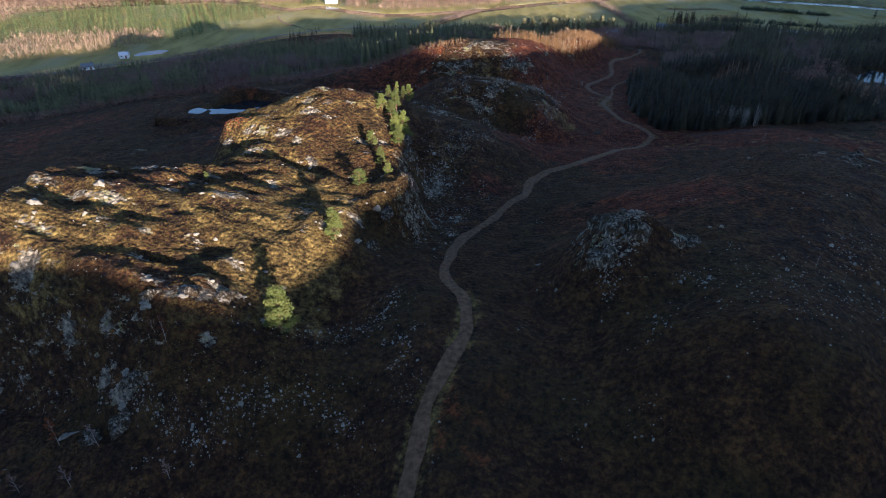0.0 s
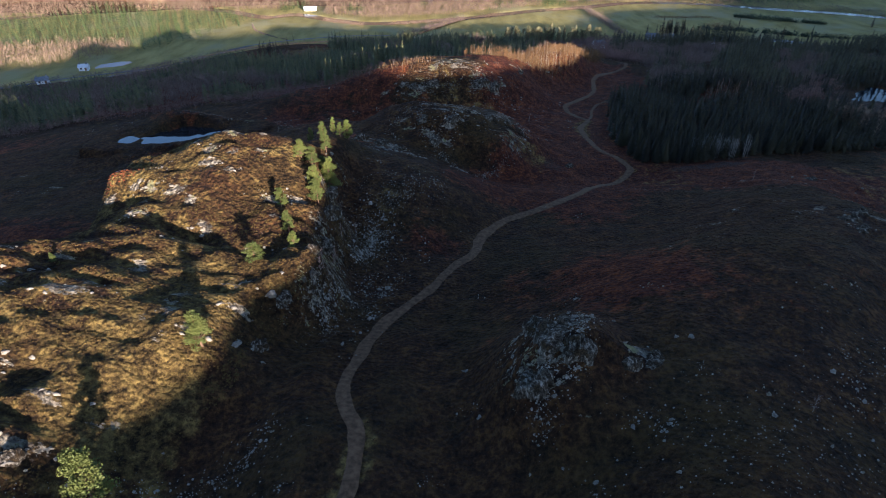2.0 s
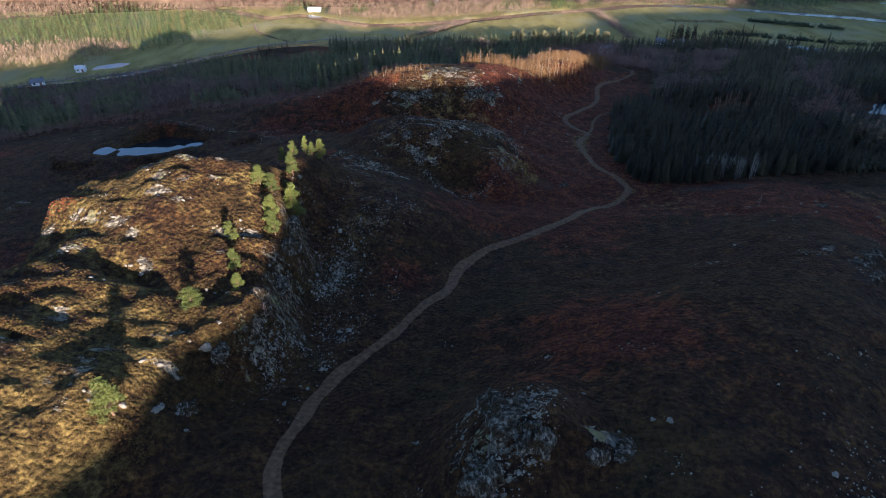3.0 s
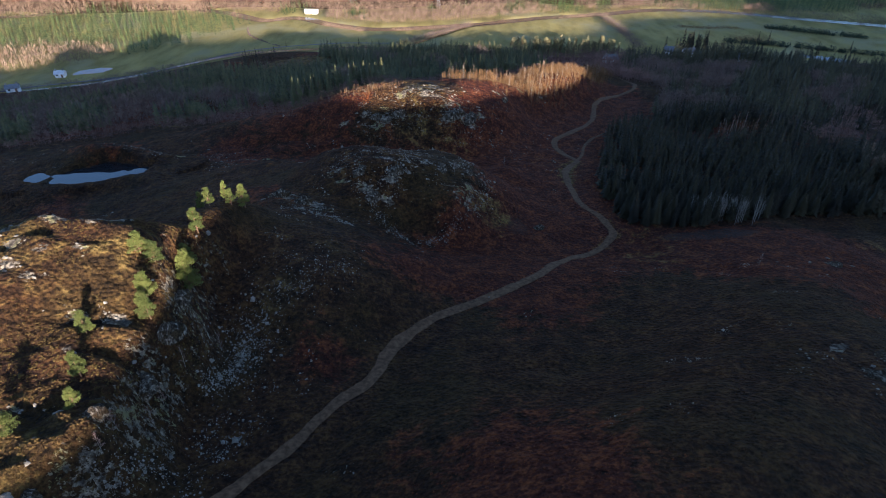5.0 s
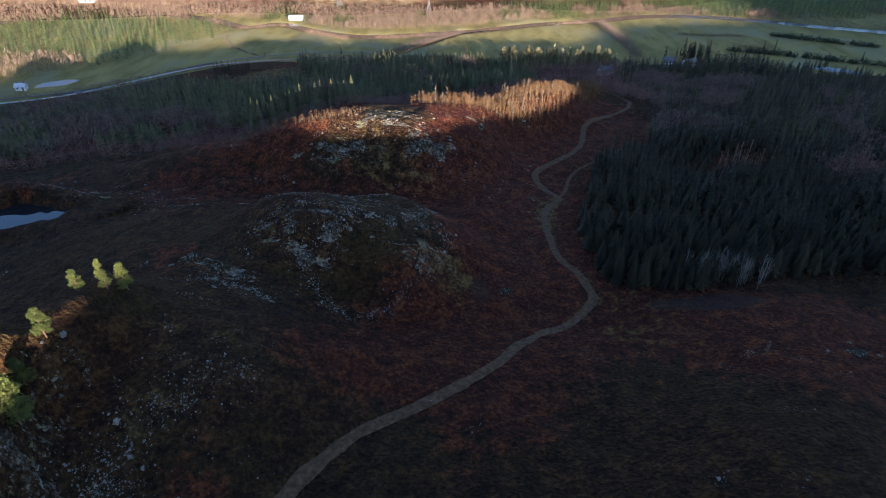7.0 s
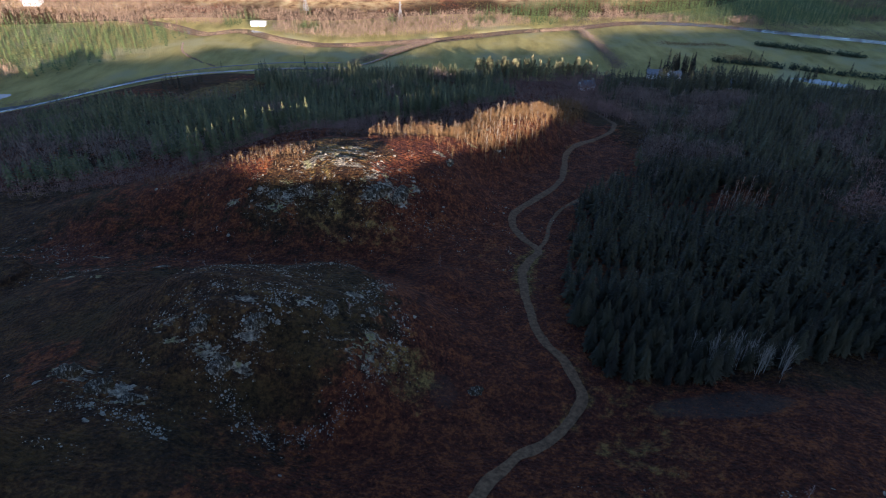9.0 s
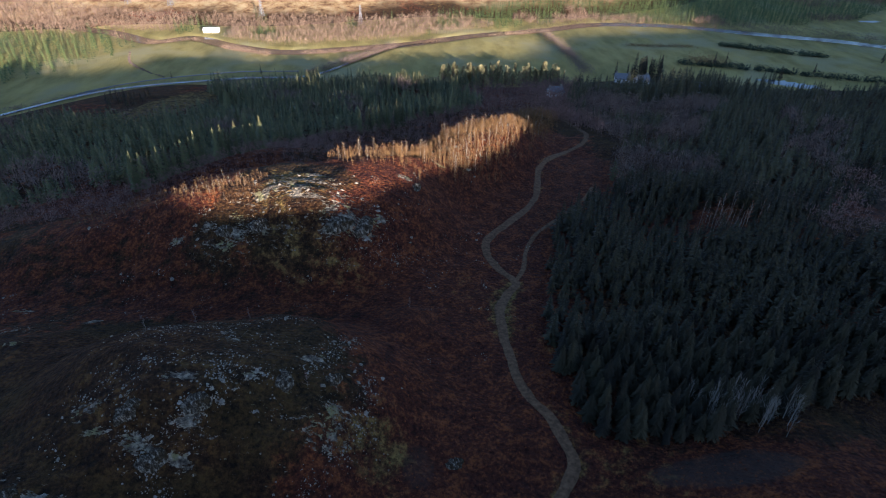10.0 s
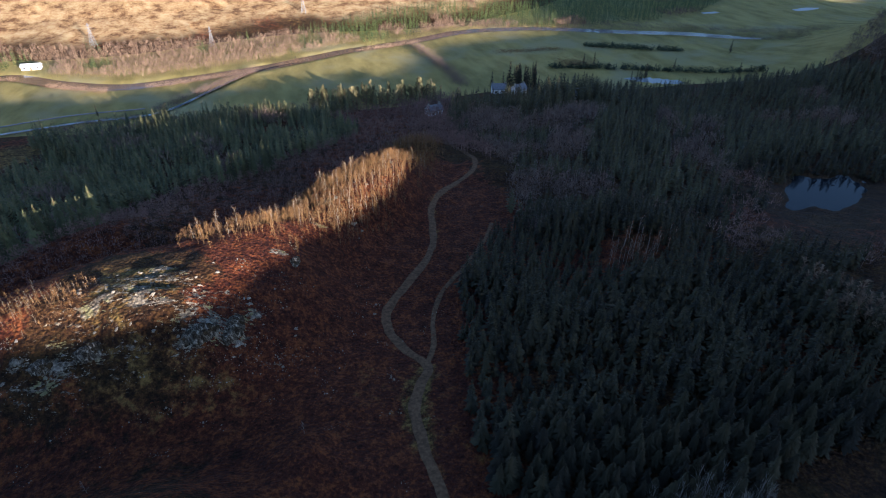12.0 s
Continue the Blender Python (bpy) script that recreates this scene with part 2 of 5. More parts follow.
def shade_ridge(x, y):
    """The long hill behind the starting place that keeps the low sun off the moor."""
    a = x * SUN_WAY[0] + y * SUN_WAY[1]
    s = x * SUN_WAY[1] - y * SUN_WAY[0]
    crest = np.interp(s, [-700, -300, -25, -10, 0, 10, 20, 27, 38, 47, 60, 67, 80, 92, 102, 130, 148, 162, 200, 211, 258, 280, 299, 328, 354, 381, 450, 581, 645, 760, 900],
                      [96, 95, 90.2, 90.3, 86.9, 82.4, 83.3, 85.8, 87.6, 93.0, 94.6, 93.8, 94.3, 93.5, 90.8, 89.8, 88, 84.6, 83.2, 84.5, 85.5, 83, 80.8, 82.4, 85.6, 85, 82, 77, 72, 66, 62]) + 200 * SUN_RISE
    crest = crest + 1.2 * fbm(s, s * 0 + 3.0, 26.0, 3)
    return crest * np.exp(-(np.abs(a + 200) / 105) ** 2.2)


WATERS = (  # x, y, half length, half width, turn, level
    (-64.2, 190.2, 14.5, 4.7, 19.0, 53.3),
    (209.0, 268.0, 16.0, 10.5, 20.0, 36.6),
    (-184.0, 384.0, 11.0, 4.5, 32.0, 20.0),
    (252.0, 429.0, 17.0, 4.2, -28.0, 20.0),
    (352.0, 467.0, 7.0, 2.6, 12.0, 20.0),
    (402.0, 577.0, 9.0, 3.0, 0.0, 20.0),
    (490.0, 570.0, 14.0, 4.0, 8.0, 20.0),
)


def landform(x, y):
    """The shape of the ground without its small relief."""
    d = valley_edge(x) - y
    z = np.interp(d, [-5, 0, 40, 100, 190, 240, 300, 345, 400, 460], [20, 20.5, 27, 34, 43.5, 48.5, 55, 60, 64, 66])
    p = plateau(x, y)
    z = z + p * (17.3 - 1.16 * (90 - y) / 50 + 8.0 * (-30 - np.clip(x, -55, 10)) / 30)
    z = z + 4.0 * mound(x, y, -9, 62, 10, 16) + 0.3 * mound(x, y, -34, 58, 14, 10) * p
    z = z + 15.0 * mound(x, y, 48, 70, 30, 34, 0, 1.3) + 6.5 * mound(x, y, 26.5, 71, 7, 9, 0, 1.4) + 13.8 * mound(x, y, 80, 100, 30, 28)
    z = z + 9.0 * mound(x, y, 19, 183, 24, 17, 5, 2.2) - 4.5 * mound(x, y, 28, 159, 17, 9)
    z = z + 3.5 * mound(x, y, 10, 134, 14, 12) + 3.6 * mound(x, y, -25, 180, 30, 22) + 1.4 * mound(x, y, 0, 150, 14, 14)
    z = z + 17.2 * mound(x, y, 18, 243, 34, 21.5, 14, 1.8) + 9.6 * mound(x, y, -30, 232, 26, 14, 5)
    z = z + 12.4 * mound(x, y, 64, 290, 38, 13, 52, 1.3) + 3.0 * mound(x, y, 46, 264, 10, 9) + 4.3 * mound(x, y, 100, 155, 20, 20)
    z = z + 6.6 * mound(x, y, -72, 196, 26, 14) - 3.5 * mound(x, y, 208, 262, 35, 30) + 4.0 * mound(x, y, 131, 248, 16, 13)
    z = z + 10.7 * mound(x, y, -5, 148, 40, 46) + 5.4 * mound(x, y, 88, 128, 20, 20)
    z = z - 9.0 * mound(x, y, -48, 101, 11, 8, 25) - 3.0 * mound(x, y, -56, 92, 9, 8) + 3.9 * mound(x, y, -25, 117, 15, 9, 0, 1.4) - 2.0 * mound(x, y, -24, 98, 9, 3, -12)
    z = z + 1.8 * mound(x, y, -36, 78, 14, 8) + 2.2 * mound(x, y, -12, 72, 7, 7)
    z = z + 1.2 * mound(x, y, -76, 178, 9, 4, 15) + 1.3 * mound(x, y, -52, 186, 7, 3, 15)
    z = z + 3.6 * mound(x, y, -36, 315, 24, 7, 46)
    z = z + 7.6 * mound(x, y, 4, 55, 12, 32, 0, 1.2) * (1 - p) - 2.0 * mound(x, y, 60, 163, 14, 10)
    z = z - 3.4 * mound(x, y, -37, 120, 9, 7) + 1.8 * mound(x, y, -13, 124, 6, 8)
    # banks below the crag, the near knoll's back, and the rises along the far moor
    z = z + 9.0 * mound(x, y, 36, 46, 17, 13) + 4.0 * mound(x, y, -28, 46, 15, 7) + 3.0 * mound(x, y, -5, 84, 5.5, 15)
    z = z - 3.2 * mound(x, y, 25, 128, 12, 17, -35) + 3.2 * mound(x, y, 43, 203, 7, 6) + 3.4 * mound(x, y, 30, 166, 6, 5)
    z = z + 2.0 * mound(x, y, 21, 177, 9, 6) + 3.6 * mound(x, y, -58, 200, 22, 5) + 2.8 * mound(x, y, -19, 191, 11, 8)
    z = z + 2.6 * mound(x, y, 29, 225, 6, 5) + 2.6 * mound(x, y, 57, 262, 9, 8) + 2.3 * mound(x, y, 109, 317, 12, 14) + 4.5 * mound(x, y, 91, 337, 13, 10, 50) + 8.6 * mound(x, y, -6, 281, 34, 13, 38) + 6.0 * mound(x, y, -9.5, 143, 9, 9)
    z = z + 62.0 * mound(x, y, 500, 370, 150, 95, 8, 1.5)
    # the far side of the valley, and the hills all round
    far = np.maximum(y - far_edge(x), 0)
    z = z + (0.20 * np.minimum(far, 700) + 0.16 * np.clip(far - 60, 0, 500) + 0.05 * np.maximum(far - 700, 0)) * (1 - 0.72 * smooth(230, 480, x))
    z = z + 0.10 * np.clip(-x - 420, 0, 900) + 0.16 * np.clip(x - 700, 0, 900)
    return np.maximum(z, shade_ridge(x, y))


SLABS = (  # x, y, half length
    (-21.7, 120.7, 3.0), (-23.5, 112.2, 2.6), (-28.4, 107.2, 2.8), (-33.5, 108.7, 3.4), (-25.3, 105.1, 1.4), (-32.1, 101.6, 2.2), (-24.4, 94.2, 1.5), (-21.9, 100.4, 2.0), (-43.9, 87.0, 3.8), (-45.8, 74.5, 5.6),
    (-36.5, 83.4, 2.2), (-38.9, 80.2, 2.0), (-29.4, 79.2, 4.6), (-43.6, 68.9, 1.8), (-31.6, 68.9, 1.6), (-25.2, 64.8, 2.2), (-27.8, 57.1, 4.2), (-24.2, 59.3, 2.6), (-32.5, 58.3, 2.2), (-13.4, 108.1, 2.6), (-13.4, 87.1, 2.6),
    (-15.7, 75.7, 1.6), (-12.2, 82.4, 1.8), (-51.0, 83.0, 3.0), (-19.8, 111.1, 2.2), (-24.9, 115.6, 2.4), (-9.6, 108.6, 2.6), (-13.5, 95.5, 1.6), (-17.0, 124.0, 2.6), (-28.5, 119.0, 2.0), (-16.0, 116.0, 1.8), (-50.0, 66.0, 3.0),
    (-49.0, 61.0, 2.4), (-35.3, 50.5, 3.0), (-54.0, 76.0, 3.4), (-36.0, 63.0, 2.0), (-40.0, 113.0, 1.8),
    (15.0, 233.0, 3.0), (19.7, 231.6, 3.4), (23.5, 230.8, 2.6), (18.0, 235.0, 3.8), (12.0, 231.5, 2.6), (24.4, 236.9, 2.4), (13.2, 240.0, 2.0), (22.0, 241.0, 2.2), (28.4, 233.0, 1.8), (29.9, 228.0, 3.4), (33.9, 229.5, 3.6), (37.0, 231.5, 2.6),
    (26.6, 224.8, 2.4), (12.1, 225.1, 3.2), (7.5, 224.3, 3.0), (2.0, 226.0, 2.4), (-5.0, 224.0, 2.4), (53.9, 276.8, 3.0), (51.2, 263.6, 2.6), (42.5, 247.5, 2.4), (72.0, 306.0, 2.2),
    (-5.4, 162.0, 4.2), (1.2, 159.5, 3.6), (4.1, 158.4, 3.0), (4.0, 170.8, 3.0), (11.7, 167.0, 3.4), (15.2, 166.0, 3.2), (16.7, 169.6, 2.4), (14.8, 174.2, 3.0), (23.3, 175.5, 2.8), (17.4, 184.0, 3.0), (30.0, 181.0, 2.6), (5.9, 168.4, 2.4),
    (34.0, 174.0, 2.0), (-28.5, 196.0, 2.4), (-46.0, 200.0, 2.6), (-70.0, 206.0, 3.0), (-84.0, 204.0, 2.6), (-18.0, 190.0, 2.2), (-14.0, 203.0, 2.0), (-100.0, 168.0, 3.0), (-86.0, 160.0, 2.6), (25.0, 66.0, 2.4), (27.0, 71.0, 2.8), (24.5, 75.0, 2.4), (35.5, 70.0, 3.0), (88.0, 108.0, 2.6), (80.0, 112.0, 2.4), (104.0, 151.0, 2.4), (-58.0, 214.0, 3.0), (-30.0, 209.0, 2.6))


HILL_SLABS = np.random.default_rng(5).random((44, 3)) * (44, 78, 1.3) + (-56, 52, 0.7)
SLABS = SLABS + tuple(map(tuple, HILL_SLABS))


def slabs(x, y):
    """The bare slabs that lie open in the heather."""
    r = np.zeros(np.shape(x))
    for k, (sx, sy, half) in enumerate(SLABS):
        r = np.maximum(r, mound(x, y, sx, sy, half, 0.55 + 0.15 * half + 0.15 * (k % 3), 12 - 8 * (k % 4), 1.3))
    return r


def rockiness(x, y):
    """How much bare rock breaks through, 0 to 1."""
    r = 1.1 * mound(x, y, 26, 70, 4.5, 7.5, -10) + 0.5 * mound(x, y, 36, 70, 6, 4) + 0.75 * mound(x, y, 12, 171, 18, 8, 8) + 0.7 * mound(x, y, 33, 172, 5, 9)
    r = r + 0.85 * mound(x, y, 14, 225, 24, 6, 10) + 0.75 * mound(x, y, 17, 236, 14, 6, 14) + 0.4 * mound(x, y, 24, 242, 14, 7, 14) + 0.95 * mound(x, y, 36, 230, 9, 7)
    r = r + 0.75 * mound(x, y, -4, 100, 4, 34, 4) + 0.3 * mound(x, y, -27, 55, 16, 4, -14) + 0.45 * mound(x, y, 85, 108, 22, 14)
    r = r + 0.65 * mound(x, y, -62, 210, 56, 11, 8) + 0.75 * mound(x, y, 0, 158, 14, 5, -8) + 0.4 * mound(x, y, 60, 283, 26, 7, 52)
    r = r + 0.42 * mound(x, y, -40, 82, 26, 30) + 0.4 * mound(x, y, 104, 150, 12, 7) + 0.25 * mound(x, y, -42, 48, 14, 6) + 0.35 * mound(x, y, -90, 160, 30, 20)
    return r


def ground(x, y):
    """The height of the ground, with its hummocks and ledges."""
    x, y = np.asarray(x, float), np.asarray(y, float)
    z = landform(x, y)
    wild = smooth(-4, 40, valley_edge(x) - y)
    wild = np.maximum(wild, smooth(4, 40, y - far_edge(x)))
    rock = np.clip(rockiness(x, y), 0, 1) * wild
    z = z + wild * (1.5 * fbm(x, y, 16.0, 3) + 0.55 * fbm(x, y, 3.4, 3, 5.0))
    z = z + plateau(x, y) * (1.5 * fbm(0.6 * x, 1.2 * y, 8.0, 3, 14.0) + 1.7 * fbm(0.35 * x + 0.1 * y, y, 4.2, 3, 61.0) + 0.75 * fbm(0.6 * x + 0.1 * y, y, 1.9, 2, 37.0))
    rock = np.maximum(rock, 0.5 * slabs(x, y))
    ledge = fbm(x * 0.55 + 0.25 * y, y * 1.5 - 0.2 * x, 7.0, 4, 2.0)
    z = z + rock * (2.0 * np.abs(ledge) + 0.9 * np.round(ledge * 5) / 5 - 0.3)
    for cx, cy, rx, ry, turn, level in WATERS:
        c, s = math.cos(radians(turn)), math.sin(radians(turn))
        q = np.hypot(((x - cx) * c + (y - cy) * s) / rx, ((y - cy) * c - (x - cx) * s) / ry)
        wet = oval(x, y, cx, cy, rx, ry, turn, 0.6)
        z = np.where(q < 1.9, (level - 0.5) * wet + (1 - wet) * np.maximum(z, level + 0.3 * smooth(1.9, 1.6, q)), z)
    return z


def steps(*runs):
    """Grid lines: runs of (start, end, spacing), the spacing growing evenly where a fourth number is given."""
    out = []
    for a, b, d, *grow in runs:
        v = a
        while v < b - 0.3 * d:
            out.append(v)
            v, d = v + d, d * (grow[0] if grow else 1.0)
    return np.array(out + [runs[-1][1]])


def mesh_from(name, verts, faces, tone=None):
    """A mesh from arrays of points and of triangles or quads."""
    verts, faces = np.asarray(verts, np.float32), np.asarray(faces, np.int32)
    mesh = bpy.data.meshes.new(name)
    n, k = faces.shape
    mesh.vertices.add(len(verts))
    mesh.vertices.foreach_set("co", verts.ravel())
    mesh.loops.add(n * k)
    mesh.loops.foreach_set("vertex_index", faces.ravel())
    mesh.polygons.add(n)
    mesh.polygons.foreach_set("loop_start", np.arange(0, n * k, k, dtype=np.int32))
    if tone is not None:
        mesh.attributes.new("tone", "FLOAT", "POINT").data.foreach_set("value", np.asarray(tone, np.float32))
    mesh.update(calc_edges=True)
    return mesh


def grid_faces(nx, ny):
    i, j = np.meshgrid(np.arange(nx - 1), np.arange(ny - 1), indexing="ij")
    a = (i * ny + j).ravel()
    return np.stack([a, a + ny, a + ny + 1, a + 1], 1)


def inside(x, y, corners):
    """Whether points lie in a polygon on the plan."""
    hit = np.zeros(np.shape(x), bool)
    for (ax, ay), (bx, by) in zip(corners, corners[1:] + corners[:1]):
        cross = ((ay > y) != (by > y)) & (x < (bx - ax) * (y - ay) / (by - ay + 1e-9) + ax)
        hit ^= cross
    return hit


def spline(points, spacing=0.7):
    """Points along a smooth line through the given ones."""
    p = np.array(points, float)
    p = np.vstack([2 * p[0] - p[1], p, 2 * p[-1] - p[-2]])
    out = []
    for a, b, c, d in zip(p, p[1:], p[2:], p[3:]):
        n = max(2, int(np.linalg.norm(c - b) / spacing))
        t = np.linspace(0, 1, n, endpoint=False)[:, None]
        out.append(0.5 * (2 * b + (c - a) * t + (2 * a - 5 * b + 4 * c - d) * t**2 + (3 * b - a - 3 * c + d) * t**3))
    return np.vstack(out + [p[-2:-1]])


def near_line(x, y, line, reach):
    """Distance to a line on the plan, cut off at reach."""
    best = np.full(np.shape(x), float(reach))
    lo, hi = line.min(0) - reach, line.max(0) + reach
    box = (x > lo[0]) & (x < hi[0]) & (y > lo[1]) & (y < hi[1])
    bx, by = x[box], y[box]
    b = np.full(bx.shape, float(reach))
    for q in line[::2]:
        b = np.minimum(b, np.hypot(bx - q[0], by - q[1]))
    best[box] = b
    return best


TRACK = spline([(-3.4, 20), (-2.2, 32), (-0.8, 41.3), (0.6, 47.2), (2.9, 52.4), (4.8, 57), (5.3, 61.5), (5.0, 65.5), (3.4, 69), (2.4, 73), (3.2, 79.5), (4.4, 85.5), (6.6, 91.5), (10, 96.8), (13.2, 102),
                (15.9, 107.4), (19.3, 111.8), (21, 116), (21.9, 120), (24.2, 125), (28.8, 131), (34.6, 135.5), (40.5, 140), (47, 146.5), (51.5, 154), (55.8, 158.8), (61, 162.8), (65.6, 167.8), (67.3, 171.2), (66.8, 174.7),
                (65.6, 179.6), (63.4, 183.6), (62.1, 188.1), (61.7, 195), (61.2, 202.5), (61.4, 209), (64, 215), (66.3, 219.4), (63.8, 225), (61.8, 232), (62.2, 238), (66.2, 244.8), (73, 254.5), (79, 265), (82.6, 277),
                (84.6, 287), (90.5, 297.5), (99, 306), (105.8, 312), (108.6, 319.5), (109, 330), (107.5, 342), (104, 352)])
BRANCH = spline([(66.3, 219.6), (69.3, 226), (71, 233), (74, 240.5), (77.4, 245.7), (83, 252), (88.6, 258.8), (94.5, 266.9), (98.8, 274.5)])
CREEK = spline([(-330, 262), (-250, 312), (-212, 343), (-166, 368), (-115, 420), (-53, 440), (-14, 445), (10, 474), (33, 505), (60, 520)], 2.0)
RIVER_LINE = spline([(-520, 470), (-330, 520), (-240, 560), (-170, 545), (-126, 517), (-103, 527), (-70, 506), (-36, 493), (0, 500), (39, 511), (69, 525), (93, 536), (137, 549), (177, 566), (212, 567), (246, 560), (296, 538), (339, 521), (372, 500), (405, 482), (428, 477), (560, 440), (720, 410)], 2.0)
ROAD_LINE = spline([(-330, 275), (-245, 322), (-205, 352), (-160, 376), (-112, 427), (-60, 449), (-20, 452)], 2.0)


def track_height(x, y):
    """The ground, levelled along the track."""
    z = ground(x, y)
    for line, half in ((TRACK, 1.1), (BRANCH, 0.8)):
        d = near_line(x, y, line, 5.0)
        near = d < 5.0
        flat = landform(x, y)
        z = np.where(near, z + (flat + 0.05 - z) * smooth(5.0, half, d) * 0.9 - 0.22 * smooth(half + 0.6, half - 0.2, d), z)
    d = near_line(x, y, CREEK, 6.0)
    z = z - 1.1 * smooth(4.0, 1.5, d)
    d = near_line(x, y, RIVER_LINE, 16.0)
    return z - 1.6 * smooth(7.5, 4.0, d)


def covers(x, y):
    """What grows where: rock, bracken, field; pale grass with some haze painted in, open hillside, mud."""
    d = valley_edge(x) - y
    far = y - far_edge(x)
    wild = np.maximum(smooth(0, 14, d), smooth(-4, 6, far))
    rock = np.clip(rockiness(x, y), 0, 1) * (0.34 + 0.55 * fbm(0.55 * x + 0.2 * y, 1.5 * y, 6.0, 3, 44.0)) + 0.10 * fbm(x, y, 22.0, 3, 3.0)
    h = 2.0
    steep = np.hypot(landform(x + h, y) - landform(x - h, y), landform(x, y + h) - landform(x, y - h)) / (2 * h)
    rock = np.maximum(rock, slabs(x, y) * (0.74 + 0.5 * fbm(x, y, 2.4, 3, 77.0)))
    rock = (rock + 0.24 * smooth(0.75, 1.5, steep)) * wild * smooth(30, 5, far)
    bracken = 0.23 + 0.80 * fbm(x, y, 30.0, 4, 11.0)
    bracken = bracken + 0.5 * mound(x, y, 45, 170, 40, 26, 20) + 0.5 * mound(x, y, 60, 225, 22, 46) + 0.45 * mound(x, y, -15, 208, 60, 10, 6)
    bracken = bracken + 0.7 * mound(x, y, 44, 257, 13, 9, 40) + 0.6 * mound(x, y, 100, 152, 40, 18) + 0.5 * mound(x, y, 85, 300, 26, 34) + 0.8 * mound(x, y, -38, 112, 6, 4.5) + 0.55 * mound(x, y, 13, 116, 8, 7) + 0.5 * mound(x, y, 26, 142, 12, 6) + 0.45 * mound(x, y, 46, 92, 16, 14)
    bracken = bracken + 0.3 * mound(x, y, -12, 50, 22, 12) - 0.5 * mound(x, y, -30, 75, 26, 36) - 0.45 * mound(x, y, 40, 55, 34, 30) - 0.75 * mound(x, y, 20, 176, 19, 13, 5, 1.6)
    bracken = bracken + 0.45 * mound(x, y, -72, 138, 36, 40) + 0.22 * mound(x, y, -40, 215, 70, 22)
    bracken = bracken + 0.4 * smooth(330, 260, y) * smooth(215, 250, y)
    bracken = bracken - 0.75 * mound(x, y, 18, 237, 14, 11, 14, 2) + 0.35 * mound(x, y, -4, 233, 11, 6) + 0.7 * mound(x, y, 29, 233.5, 5, 3) + 0.5 * mound(x, y, 36, 248, 7, 6)
    bracken = bracken - 0.5 * mound(x, y, -62, 192, 30, 15, 15) - 0.3 * mound(x, y, -40, 206, 30, 10)
    bracken = bracken - 0.5 * smooth(104, 118, x) * smooth(255, 275, y)
    field = smooth(6, -2, d) * smooth(4, -4, far)
    field = field * (1 - 0.35 * smooth(13, 8, near_line(x, y, RIVER_LINE, 14)))
    # the rise over y 95 to 125 pales the farther moor, as haze would
    pale = 0.10 + 0.08 * smooth(95, 125, y) + 0.40 * plateau(x, y) + 0.5 * fbm(x, y, 24.0, 3, 21.0) + 0.6 * mound(x, y, -17, 66, 8, 12) + 0.5 * mound(x, y, 40, 172, 14, 9) + 0.42 * mound(x, y, 6, 130, 13, 16) + 0.15 * mound(x, y, 20, 178, 17, 9, 5) + 0.7 * mound(x, y, 21, 239, 12, 8, 14) - 0.5 * mound(x, y, -6, 232, 13, 8)
    pale = pale - 0.25 * mound(x, y, -38, 112, 7, 5.5)
    pale = pale + (0.22 + 0.4 * smooth(80, 55, y)) * smooth(3.2, 1.2, near_line(x, y, TRACK, 5.0)) + 1.5 * mound(x, y, -68, 368, 34, 10, 72)
    hillside = smooth(14, 34, far + 16 * fbm(x, y, 40.0, 3, 31.0))
    mud = 0.6 * oval(x, y, 88, 168, 12, 3.5, 3) + 0.5 * oval(x, y, 45, 170, 2.5, 4, 0) + 0.5 * oval(x, y, 205, 255, 40, 26, 0)
    return rock, bracken, field, pale, hillside, mud


def build_ground():
    xs = steps((-2600, -700, 190), (-700, -260, 22), (-260, -96, 4), (-96, -62, 0.95), (-62, 2, 0.62), (2, 170, 1.0), (170, 236, 1.3), (236, 260, 2.4), (260, 520, 5), (520, 900, 25), (900, 2700, 180))
    ys = steps((-1500, -420, 120), (-420, -20, 9), (-20, 34, 3), (34, 46, 0.95), (46, 134, 0.66), (134, 262, 1.0), (262, 345, 1.5), (345, 640, 2.6), (640, 900, 8), (900, 1600, 45), (1600, 4200, 260))
    gx, gy = np.meshgrid(xs, ys, indexing="ij")
    gz = track_height(gx, gy)
    mesh = mesh_from("ground", np.stack([gx, gy, gz], -1).reshape(-1, 3), grid_faces(len(xs), len(ys)))
    a, b, c, d, e, f = covers(gx, gy)
    one = np.ones_like(gx)
    for name, channels in (("cover", (a, b, c, one)), ("cover_more", (d, e, f, one))):
        mesh.attributes.new(name, "FLOAT_COLOR", "POINT").data.foreach_set("color", np.stack(channels, -1).astype(np.float32).ravel())
    mesh.shade_smooth()
    mesh.materials.append(MOOR)
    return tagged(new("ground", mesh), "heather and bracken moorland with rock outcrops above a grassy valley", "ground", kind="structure")


